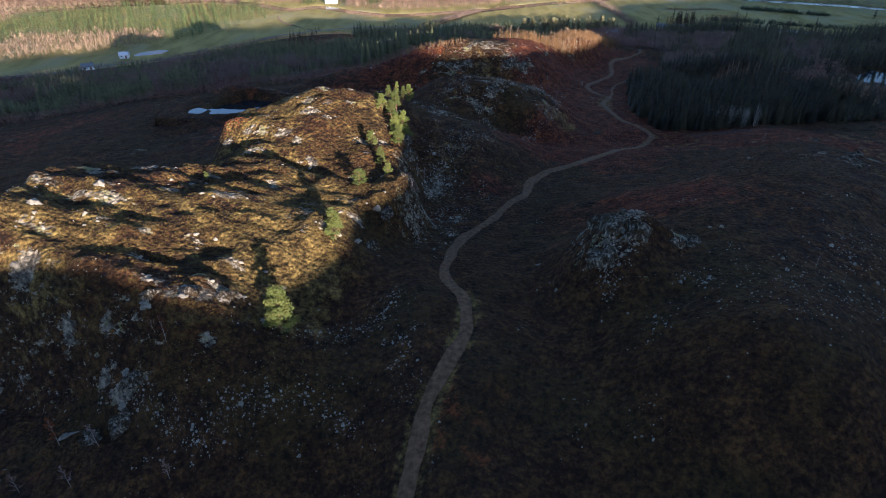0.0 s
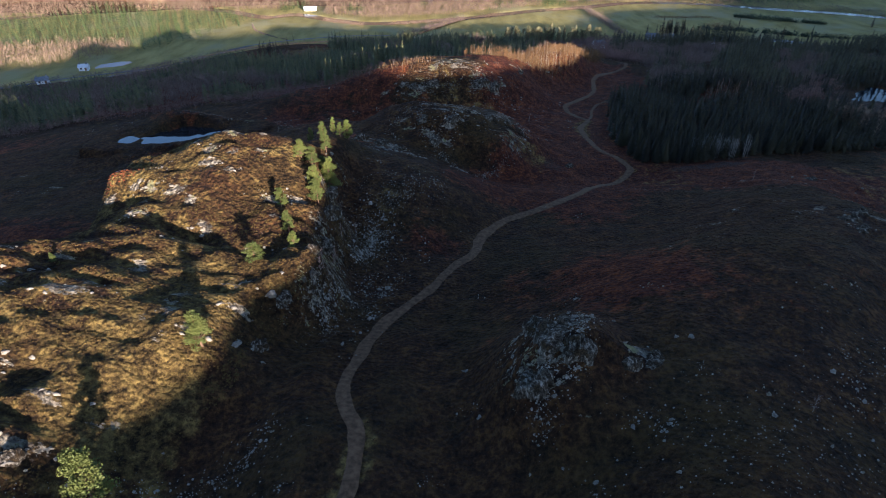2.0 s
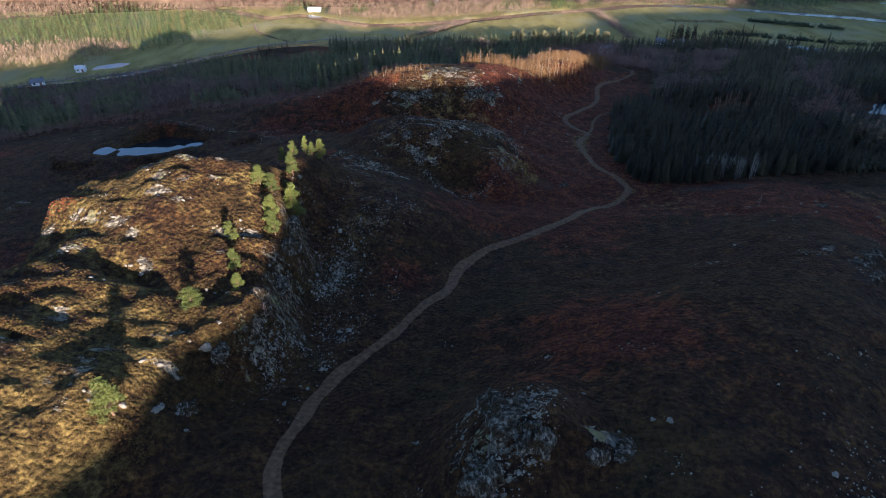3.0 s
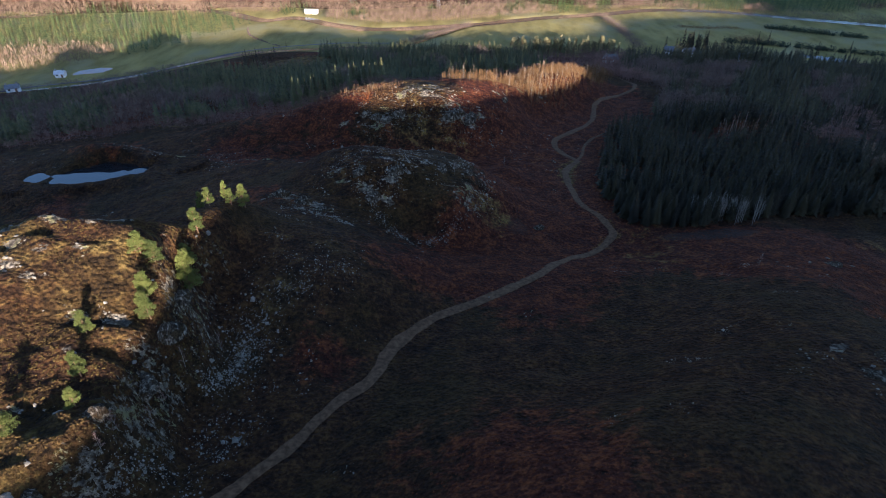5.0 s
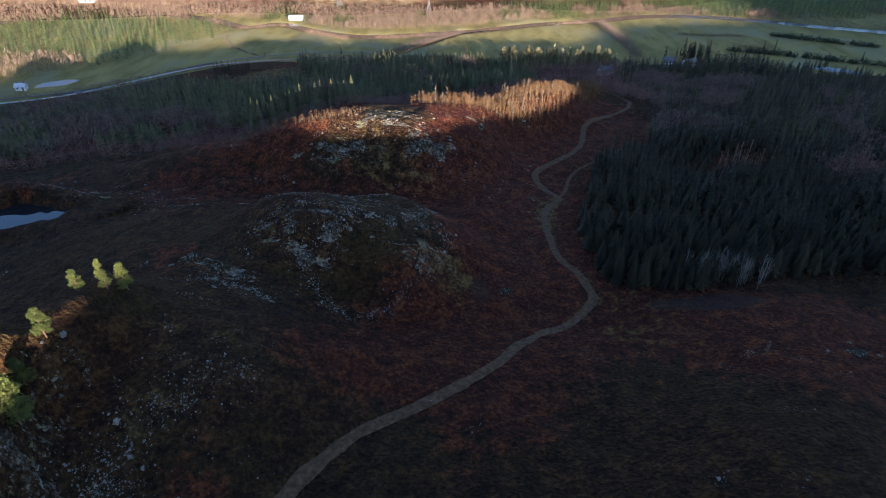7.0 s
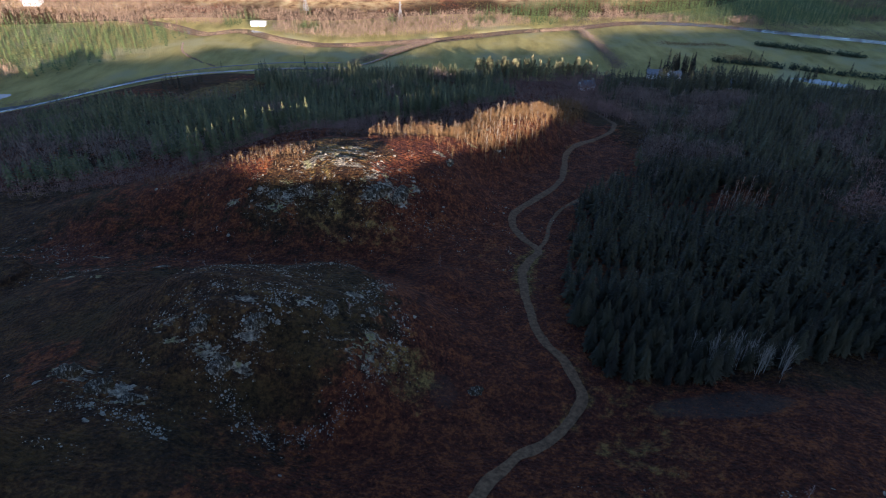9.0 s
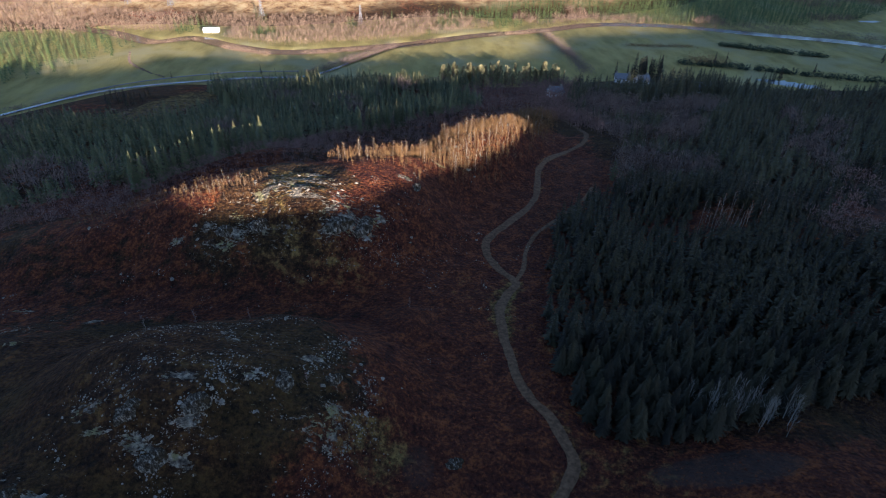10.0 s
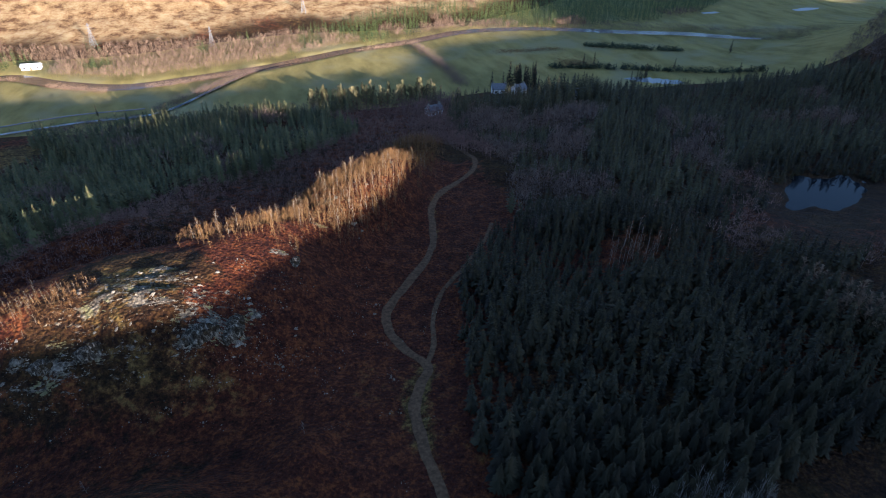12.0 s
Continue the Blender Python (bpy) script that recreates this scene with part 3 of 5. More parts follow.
def ribbon(name, line, half, lift, material, label, category, across=5, drape=True, wobble=0.0, level=None):
    """A strip along a line that follows the ground."""
    way = np.gradient(line, axis=0)
    way /= np.linalg.norm(way, axis=1)[:, None]
    side = np.stack([way[:, 1], -way[:, 0]], 1)
    run = np.arange(len(line))
    left = half * (1 + wobble * 2 * fbm(run * 0.9, run * 0 + half, 5.0, 3))
    right = half * (1 + wobble * 2 * fbm(run * 0.9, run * 0 + 40 + half, 5.0, 3))
    t = np.linspace(-1, 1, across)
    off = np.where(t[None] < 0, left[:, None] * t[None], right[:, None] * t[None])
    p = line[:, None, :] + off[..., None] * side[:, None, :]
    z = np.full(p.shape[:2], level) if level is not None else track_height(p[..., 0], p[..., 1]) + lift - 0.10 * np.abs(t[None]) ** 3
    verts = np.concatenate([p, z[..., None]], -1).reshape(-1, 3)
    mesh = mesh_from(name, verts, grid_faces(len(line), across)[:, ::-1])
    mesh.shade_smooth()
    mesh.materials.append(material)
    return tagged(new(name, mesh), label, category, kind="structure")


def water_sheet(name, cx, cy, rx, ry, turn, level, label):
    bm = bmesh.new()
    ring = []
    c, s = math.cos(radians(turn)), math.sin(radians(turn))
    for k in range(64):
        a = 2 * math.pi * k / 64
        u, v = 1.5 * rx * math.cos(a), 1.5 * ry * math.sin(a)
        ring.append(bm.verts.new((cx + u * c - v * s, cy + u * s + v * c, level)))
    bm.faces.new(ring)
    mesh = bpy.data.meshes.new(name)
    bm.to_mesh(mesh)
    mesh.materials.append(TARN if 30 < level < 40 else WATER if level > 21 else FLOOD)
    return tagged(new(name, mesh), label, "pond", kind="structure")


build_ground()
ribbon("footpath", TRACK, 0.92, 0.20, GRAVEL, "winding trodden gravel footpath across the moor", "footpath", 7, wobble=0.3)
ribbon("footpath_branch", BRANCH, 0.55, 0.20, GRAVEL, "narrow gravel path branching into the conifers", "footpath", 5, wobble=0.3)
ribbon("road", ROAD_LINE, 0.9, 0.30, ROAD, "pale wet lane along the valley edge", "road", 4)
ribbon("creek", CREEK, 1.0, 0.0, RIVER, "narrow stream at the edge of the fields", "water", 4, level=19.72)
ribbon("river", RIVER_LINE, 5.4, 0.0, RIVER, "broad dark river winding through the valley", "water", 4, level=19.35)
POND_LABELS = ("dark moorland pool reflecting the sky", "dark tarn in a boggy clearing", "flooded pool in the valley field", "shallow pond beside hedges in the field",
               "small flood pool in the grass field", "pale flood water on the far field", "long flood pool on the far field")
for (wx, wy, wrx, wry, wt, wl), text in zip(WATERS, POND_LABELS):
    water_sheet("pond", wx, wy, wrx, wry, wt, wl - 0.12, text)


# ---- trees and small plants ----
def put(name, data, parent, material, label=""):
    data.materials.clear()
    data.materials.append(material)
    ob = new(name, data)
    ob.parent = parent
    return tagged(ob, label)


def tube(points, radii, sides=5):
    """A tapering limb: points and triangles."""
    points = np.array(points, float)
    verts, faces = [], []
    for k, (p, r) in enumerate(zip(points, radii)):
        ahead = points[min(k + 1, len(points) - 1)] - points[max(k - 1, 0)]
        ahead /= np.linalg.norm(ahead) + 1e-9
        u = np.cross(ahead, (0.3, 0.9, 0.1))
        u /= np.linalg.norm(u)
        v = np.cross(ahead, u)
        a = np.arange(sides) * 2 * np.pi / sides
        verts.append(p + r * (np.cos(a)[:, None] * u + np.sin(a)[:, None] * v))
        if k:
            i = np.arange(sides)
            j = (i + 1) % sides
            lo, hi = (k - 1) * sides, k * sides
            faces += [np.stack([lo + i, lo + j, hi + j], 1), np.stack([lo + i, hi + j, hi + i], 1)]
    return np.vstack(verts), np.vstack(faces)


def join(pieces):
    verts, faces, at = [], [], 0
    for v, f in pieces:
        verts.append(v)
        faces.append(np.asarray(f) + at)
        at += len(v)
    return np.vstack(verts), np.vstack(faces)


def spruce_shape(rng, whorls=15, each=8, wide=0.2, folded=True):
    """Trunk and crown of a conifer of height 1: whorls of drooping, folded sprays."""
    trunk = tube([(0, 0, -0.03), (0.004, 0, 0.5), (0, 0, 0.97)], (0.016, 0.010, 0.002), 5)
    verts, faces = [], []
    for k in range(whorls):
        h = 0.08 + 0.9 * (k / whorls) ** 0.92
        reach = wide * (1 - h) ** 0.75 * min(1.0, 0.5 + 3.0 * h) * rng.uniform(0.7, 1.15) + 0.010
        for m in range(each):
            a = 2 * math.pi * (m + rng.uniform(-0.35, 0.35)) / each + k * 1.3
            r = reach * rng.uniform(0.5, 1.2)
            z0 = h + rng.uniform(-0.03, 0.03)
            drop = r * rng.uniform(0.15, 0.55)
            c, s = math.cos(a), math.sin(a)
            w = r * (rng.uniform(0.13, 0.22) if folded else rng.uniform(0.18, 0.28))
            n = len(verts)
            verts += [(0, 0, z0 + 0.03), (0.62 * r * c - w * s, 0.62 * r * s + w * c, z0 - 0.55 * drop), (r * c, r * s, z0 - drop), (0.62 * r * c + w * s, 0.62 * r * s - w * c, z0 - 0.55 * drop), (0.55 * r * c, 0.55 * r * s, z0 + 0.012 - 0.2 * drop)]
            faces += [(n, n + 1, n + 4), (n + 1, n + 2, n + 4), (n + 2, n + 3, n + 4), (n + 3, n, n + 4)] if folded else [(n, n + 1, n + 2), (n, n + 2, n + 3)]
    verts += [(0.012, 0, 0.93), (-0.006, 0.010, 0.93), (-0.006, -0.010, 0.93), (0, 0, 1.0)]
    n = len(verts) - 4
    faces += [(n, n + 1, n + 3), (n + 1, n + 2, n + 3), (n + 2, n, n + 3)]
    return trunk, (np.array(verts), np.array(faces))


def tufts(rng, centre, size, count, leaf, slim=0.55):
    """A clump of small needle sprays round a centre."""
    p = rng.normal(0, 0.5, (count, 3))
    p /= np.maximum(1.0, np.linalg.norm(p, axis=1))[:, None]
    p = np.array(centre) + p * np.array(size)
    a, b = rng.normal(0, 1, (count, 3)), rng.normal(0, 1, (count, 3))
    a /= np.linalg.norm(a, axis=1)[:, None]
    b = np.cross(a, b)
    b /= np.linalg.norm(b, axis=1)[:, None]
    s = leaf * rng.uniform(0.6, 1.3, (count, 1))
    v = np.stack([p - a * s, p + b * s * slim, p + a * s, p - b * s * slim], 1).reshape(-1, 3)
    n = np.arange(count)[:, None] * 4
    return v, np.vstack([n + (0, 1, 2), n + (0, 2, 3)])


def pine_shape(rng, clumps=46, each=120):
    """A Scots pine of height 1: bare lower trunk, crooked limbs, an uneven crown of clumps."""
    lean = rng.uniform(-0.05, 0.05, 2)
    stem = [(0, 0, -0.04), (0.3 * lean[0], 0.3 * lean[1], 0.3), (lean[0], lean[1], 0.65), (lean[0] * 0.8, lean[1] * 1.3, 0.93)]
    wood, green = [tube(stem, (0.030, 0.024, 0.017, 0.005), 6)], []
    for k in range(clumps):
        h = 0.16 + 0.80 * (k + rng.uniform(0, 1)) / clumps
        full = 0.36 * min(1.0, (h - 0.04) / 0.24) * (1.03 - h) ** 0.8 + 0.015
        a, r = rng.uniform(0, 2 * math.pi), full * rng.uniform(0.45, 1.15)
        root = (lean[0] * h, lean[1] * h, h - 0.06)
        tip = (lean[0] + r * math.cos(a), lean[1] + r * math.sin(a), h + rng.uniform(-0.02, 0.05))
        wood.append(tube([root, ((root[0] + tip[0]) / 2, (root[1] + tip[1]) / 2, (root[2] + tip[2]) / 2 - 0.01), tip], (0.010, 0.007, 0.003), 4))
        green.append(tufts(rng, tip, (0.10 * rng.uniform(0.8, 1.3), 0.10 * rng.uniform(0.8, 1.3), 0.06), each, 0.030 * math.sqrt(50 / each)))
    return join(wood), join(green)


def birch_shape(rng, limbs=10, twigs=150, thick=0.006):
    """A bare birch of height 1: pale stem and limbs, and a haze of thin twigs."""
    b = rng.uniform(-0.05, 0.05, 2)
    wood = [tube([(0, 0, -0.03), (b[0], b[1], 0.45), (0.6 * b[0], 1.4 * b[1], 0.95)], (0.0075, 0.005, 0.0015), 4)]
    tips = []
    for k in range(limbs):
        h = 0.16 + 0.7 * (k + rng.uniform(0, 1)) / limbs
        a, r = rng.uniform(0, 2 * math.pi), 0.20 * rng.uniform(0.4, 1.2) * (1.15 - h)
        tip = np.array((b[0] + r * math.cos(a), b[1] + r * math.sin(a), h + rng.uniform(0.09, 0.2)))
        wood.append(tube([(b[0], b[1], h), tip], (0.005, 0.0015), 3))
        tips.append(((b[0], b[1], h), tip))
    v, f = [], []
    for k in range(twigs):
        (r0, t0) = tips[k % limbs]
        p = np.array(r0) + (t0 - np.array(r0)) * rng.uniform(0.35, 1.05)
        d = rng.normal(0, 1, 3)
        d[2] = abs(d[2]) * 0.6
        d *= rng.uniform(0.04, 0.11) / np.linalg.norm(d)
        w = np.cross(d, rng.normal(0, 1, 3))
        w *= thick / np.linalg.norm(w)
        v += [p - w, p + w, p + d]
        f.append((3 * k, 3 * k + 1, 3 * k + 2))
    return join(wood), (np.array(v), np.array(f))


def bare_crown(rng, twigs=44, wide=0.30, upright=0.7, thick=0.011):
    """A leafless tree of height 1: a stem and a haze of thin twigs."""
    lean = rng.uniform(-0.05, 0.05, 2)
    stem = tube([(0, 0, -0.03), (lean[0], lean[1], 0.85)], (0.010, 0.003), 3)
    a, r, h = rng.uniform(0, 6.28, twigs), wide * np.sqrt(rng.uniform(0, 1, twigs)), rng.uniform(0.22, 0.82, twigs)
    r = r * np.sqrt(np.clip(1 - ((h - 0.5) / 0.42) ** 2, 0.08, 1))
    p = np.stack([r * np.cos(a), r * np.sin(a), h], -1)
    d = rng.normal(0, 1, (twigs, 3)) * np.array([1 - upright, 1 - upright, 0.35]) + np.stack([0.5 * np.cos(a) * (1 - upright), 0.5 * np.sin(a) * (1 - upright), 0 * a + upright], -1)
    d *= (rng.uniform(0.12, 0.26, twigs) / np.linalg.norm(d, axis=1))[:, None]
    w = np.cross(d, rng.normal(0, 1, (twigs, 3)))
    w *= thick / np.linalg.norm(w, axis=1)[:, None]
    v = np.stack([p - w, p + w, p + d], 1).reshape(-1, 3)
    return join([stem, (v, np.arange(3 * twigs).reshape(-1, 3))])


def lump_shape(rng, rings=3, sides=7, flat=0.6):
    """A rough stone about 1 across, resting a little in the ground."""
    verts, faces = [], []
    for k in range(rings + 1):
        el = -0.35 + (math.pi / 2 + 0.35) * k / (rings + 0.35)
        for m in range(sides):
            a = 2 * math.pi * (m + 0.5 * (k % 2)) / sides
            r = 0.5 * rng.uniform(0.75, 1.2)
            verts.append((r * math.cos(a) * math.cos(el), r * math.sin(a) * math.cos(el), flat * r * math.sin(el)))
    for k in range(rings):
        for m in range(sides):
            a, b = k * sides + m, k * sides + (m + 1) % sides
            faces += [(a, b, b + sides), (a, b + sides, a + sides)]
    verts.append((0, 0, flat * 0.52))
    top = len(verts) - 1
    faces += [(rings * sides + m, rings * sides + (m + 1) % sides, top) for m in range(sides)]
    return np.array(verts), np.array(faces)


def ledge_shape(rng, rings=3, sides=9):
    """A low, broken slab of rock about 1 long, stepped on its upper side."""
    wave = rng.uniform(0, 6.28, 4)
    verts, faces = [], []
    for k in range(rings + 1):
        out = 1.0 - k / (rings + 0.6)
        for m in range(sides):
            a = 2 * math.pi * m / sides
            r = 0.5 * out * (1 + 0.22 * math.sin(2 * a + wave[0]) + 0.18 * math.sin(3 * a + wave[1]) + 0.16 * math.sin(5 * a + wave[2])) * rng.uniform(0.7, 1.25)
            up = 0.5 * (1 - out ** 2.2) + 0.16 * math.floor(3 * (0.5 + 0.5 * math.sin(a + wave[3]))) * (1 - out) + rng.uniform(-0.12, 0.12)
            verts.append((r * math.cos(a), 0.62 * r * math.sin(a), up - 0.3 * (k == 0)))
    for k in range(rings):
        for m in range(sides):
            a, b = k * sides + m, k * sides + (m + 1) % sides
            faces += [(a, b, b + sides), (a, b + sides, a + sides)]
    verts.append((0, 0, 0.55))
    top = len(verts) - 1
    faces += [(rings * sides + m, rings * sides + (m + 1) % sides, top) for m in range(sides)]
    return np.array(verts), np.array(faces)


def crag_shape(rng, rings=11, sides=30):
    """A craggy outcrop about 1 in radius: tilted beds broken by upright joints."""
    joints = np.sort(rng.uniform(0, 2 * math.pi, 9))
    stand_out = rng.uniform(0.72, 1.15, 10)
    tall = rng.uniform(0.6, 1.1, 10)
    tilt = rng.uniform(-0.35, 0.35, 2)
    verts, faces = [], []
    for k in range(rings + 1):
        out = 1.0 - k / (rings + 0.4)
        for m in range(sides):
            a = 2 * math.pi * m / sides
            block = int(np.searchsorted(joints, a))
            r = out * stand_out[block] * rng.uniform(0.9, 1.1)
            up = (1 - out ** 1.7) * tall[block] * 0.62
            up = 0.7 * math.floor(up * 6 + 0.5 * block) / 6 + 0.3 * up + rng.uniform(-0.035, 0.035) - 0.08 * block / 6
            x, y = r * math.cos(a), r * math.sin(a)
            verts.append((x, 0.8 * y, 0.75 * max(up, -0.05) + (tilt[0] * x + tilt[1] * y) * (1 - out) - 0.45 * (k == 0)))
    for k in range(rings):
        for m in range(sides):
            a, b = k * sides + m, k * sides + (m + 1) % sides
            faces += [(a, b, b + sides), (a, b + sides, a + sides)]
    verts.append((0, 0, 0.46 * float(np.mean(tall))))
    top = len(verts) - 1
    faces += [(rings * sides + m, rings * sides + (m + 1) % sides, top) for m in range(sides)]
    return np.array(verts), np.array(faces)


def strewn(name, shapes, x, y, z, size, rng, material, label, category, squash=None):
    """One mesh of very many alike pieces, each turned and sized on its own."""
    turn, pick = rng.uniform(0, 2 * math.pi, len(x)), rng.integers(0, len(shapes), len(x))
    size = np.broadcast_to(size, (len(x),)) if np.ndim(size) < 2 else size
    tone = rng.random(len(x))
    vs, fs, ts, at = [], [], [], 0
    for k, (sv, sf) in enumerate(shapes):
        i = np.nonzero(pick == k)[0]
        if not len(i):
            continue
        c, s = np.cos(turn[i])[:, None], np.sin(turn[i])[:, None]
        sx = size[i][:, None]
        sz = sx if squash is None else sx * squash[i][:, None]
        px = x[i][:, None] + sx * (c * sv[:, 0] - s * sv[:, 1])
        py = y[i][:, None] + sx * (s * sv[:, 0] + c * sv[:, 1])
        pz = z[i][:, None] + sz * sv[:, 2]
        vs.append(np.stack([px, py, pz], -1).reshape(-1, 3))
        fs.append((sf[None] + (np.arange(len(i)) * len(sv))[:, None, None]).reshape(-1, 3) + at)
        ts.append(np.repeat(tone[i], len(sv)))
        at += len(i) * len(sv)
    mesh = mesh_from(name, np.vstack(vs), np.vstack(fs), np.concatenate(ts))
    mesh.materials.append(material)
    return tagged(new(name, mesh), label, category, kind="stuff")


def wanted(rng, corners, spacing, jitter=0.42):
    """Spots spread over a polygon on the plan."""
    c = np.array(corners, float)
    gx, gy = np.meshgrid(np.arange(c[:, 0].min(), c[:, 0].max(), spacing), np.arange(c[:, 1].min(), c[:, 1].max(), spacing), indexing="ij")
    x = (gx + rng.uniform(-jitter, jitter, gx.shape) * spacing).ravel()
    y = (gy + rng.uniform(-jitter, jitter, gx.shape) * spacing).ravel()
    keep = inside(x, y, list(corners))
    return x[keep], y[keep]


def tree_kind(name, shapes, wood, leaves, label, category, group):
    """Ready-made trees of one kind, of height 1, out of which copies are set."""
    made = []
    for trunk, crown in shapes:
        base = tagged(new(name), label, category, group)
        put("trunk", mesh_from("trunk", *trunk), base, wood)
        put("crown", mesh_from("crown", *crown), base, leaves)
        made.append(base)
    return made


def plant(models, x, y, z, tall, rng, wide=None):
    """Sets single trees: the models themselves first, then copies."""
    for k in range(len(x)):
        w = tall[k] * (wide[k] if wide is not None else 1.0)
        m = Matrix.Translation((x[k], y[k], z[k])) @ Matrix.Rotation(rng.uniform(0, 6.28), 4, "Z")
        m = m @ Matrix.Diagonal((w, w, tall[k], 1))
        base = models[k % len(models)]
        if k < len(models):
            base.matrix_basis = m
        else:
            twin = copy_thing(base, Matrix())
            twin.matrix_basis = m


rng = np.random.default_rng(11)
SPRUCES = [spruce_shape(rng, 24, 12, wide=w) for w in (0.26, 0.30, 0.34, 0.28, 0.23, 0.31)]
MID_SPRUCES = [spruce_shape(rng, 11, 7, w * 1.05, False)[1] for w in (0.24, 0.29, 0.33, 0.26, 0.31)]
FAR_SPRUCES = [spruce_shape(rng, 7, 6, w, False)[1] for w in (0.19, 0.22, 0.25)]
PINES = [pine_shape(rng) for _ in range(4)]
BIRCHES = [birch_shape(rng, 11, 130, 0.0042) for _ in range(6)]
FAR_BIRCHES = [bare_crown(rng, 28, 0.30, 0.6, 0.019) for _ in range(5)]
FAR_LARCHES = [bare_crown(rng, 20, 0.24, 0.75, 0.021) for _ in range(5)]
THIN_BIRCHES = [bare_crown(rng, 26, 0.13, 0.9, 0.0078) for _ in range(6)]
SMALL_LUMPS = [lump_shape(rng, 1, 4) for _ in range(6)]

WOOD = [(72, 174.5), (70, 180), (69, 188), (69, 198), (70.5, 209), (73.5, 219), (75.5, 228), (78, 237), (81, 245), (89, 256), (98, 268), (112, 277), (140, 270), (144, 244), (150, 226), (160, 214), (200, 216), (262, 222), (262, 190), (180, 188), (150, 185), (133, 182.5), (120, 183), (110.6, 181), (101.6, 178.5), (94, 176), (87, 174), (79, 173.5)]
UPPER_WOOD = [(100, 256), (108, 285), (116, 305), (116, 335), (112, 372), (128, 410), (180, 408), (250, 400), (330, 392), (330, 300), (300, 225), (255, 226), (240, 290), (195, 292), (168, 268), (150, 262), (140, 272)]
BACK_WOOD = [(-230, 272), (-170, 276), (-116, 302), (-99, 312), (-84, 330), (-62, 350), (-52, 372), (-66, 352), (-86, 346), (-96, 356), (-112, 352), (-140, 330), (-180, 310), (-230, 290)]
STRIP = [(-190, 205), (-110, 236), (-79, 251), (-65, 258), (-48, 274), (-28, 294), (-13, 304), (1, 316), (18, 328), (40, 343), (62, 359), (78, 374), (66, 398), (60, 410), (20, 424), (-6, 412), (-28, 398), (-44, 380), (-58, 348), (-75, 327), (-99, 309), (-116, 298), (-190, 262)]
BROWN_WOOD = [(-190, 192), (-110, 224), (-79, 238), (-50, 244), (-20, 254), (20, 266), (44, 288), (66, 320), (84, 342), (104, 338), (114, 315), (120, 380), (134, 414), (80, 420), (64, 408), (78, 374), (62, 359), (40, 343), (18, 328), (1, 316), (-13, 304), (-28, 294), (-48, 274), (-65, 258), (-79, 251), (-110, 236), (-190, 205)]


def stand(x, y):
    """How well trees thrive in a place: uneven stands."""
    return 0.95 + 0.75 * fbm(x, y, 16.0, 3, 120.0)


def bare_clearing(x, y):
    return ((x - 123) / 8) ** 2 + ((y - 243) / 8) ** 2 < 1


wx, wy = wanted(rng, WOOD, 2.3)
keep = ~bare_clearing(wx, wy)
wx, wy = wx[keep], wy[keep]
near = (wy < 198) & (wx < 132)
order = np.nonzero(near)[0][:290]
near = np.zeros(len(wx), bool)
near[order] = True
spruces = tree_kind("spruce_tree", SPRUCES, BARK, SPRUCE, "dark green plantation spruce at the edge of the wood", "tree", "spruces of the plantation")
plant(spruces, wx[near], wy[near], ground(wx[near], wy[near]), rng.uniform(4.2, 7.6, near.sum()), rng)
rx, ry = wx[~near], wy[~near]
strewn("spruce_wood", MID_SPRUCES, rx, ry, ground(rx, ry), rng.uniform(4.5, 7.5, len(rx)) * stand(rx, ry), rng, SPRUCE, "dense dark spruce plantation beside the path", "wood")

ux, uy = wanted(rng, UPPER_WOOD, 3.0)
mix = 1.3 * fbm(ux, uy, 15.0, 3, 50.0) + 0.20 * smooth(150, 220, ux) - 0.24 * smooth(180, 120, ux) + 0.25 * smooth(370, 395, uy)
green = mix > -0.2
gx_, gy_ = ux[green], uy[green]
strewn("spruce_wood", MID_SPRUCES, gx_, gy_, ground(gx_, gy_), rng.uniform(4.2, 8.0, len(gx_)) * stand(gx_, gy_) + 2.5 * smooth(370, 395, gy_) * stand(gx_, gy_) * smooth(230, 205, gx_), rng, MIXED_WOOD, "dark spruces mixed with bare trees above the valley", "wood")
bx_, by_ = ux[~green], uy[~green]
bx_, by_ = np.concatenate([bx_, bx_ + 1.9]), np.concatenate([by_, by_ + 1.4])
strewn("birch_wood", FAR_BIRCHES, bx_, by_, ground(bx_, by_), rng.uniform(4.0, 7.0, len(bx_)), rng, GREY_TWIG, "bare grey-brown birch wood among the spruces", "wood")

# trees that close in round the tarn and its bog
tx, ty = wanted(rng, [(138, 224), (300, 222), (300, 305), (190, 305), (138, 278)], 3.1)
keep = (oval(tx, ty, 204, 248, 36, 15, 8) < 0.1) & (oval(tx, ty, 208, 265, 19, 12, 10) < 0.1) & ~inside(tx, ty, WOOD) & ~inside(tx, ty, UPPER_WOOD) & ~bare_clearing(tx, ty)
tx, ty = tx[keep], ty[keep]
tg = fbm(tx, ty, 14.0, 3, 150.0) > -0.12
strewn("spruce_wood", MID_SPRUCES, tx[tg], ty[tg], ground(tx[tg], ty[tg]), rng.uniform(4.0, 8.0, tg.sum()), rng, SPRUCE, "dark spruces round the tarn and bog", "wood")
strewn("birch_wood", FAR_BIRCHES, tx[~tg], ty[~tg], ground(tx[~tg], ty[~tg]), rng.uniform(4.0, 6.5, (~tg).sum()), rng, WINE_TWIG, "bare birches round the tarn and bog", "wood")

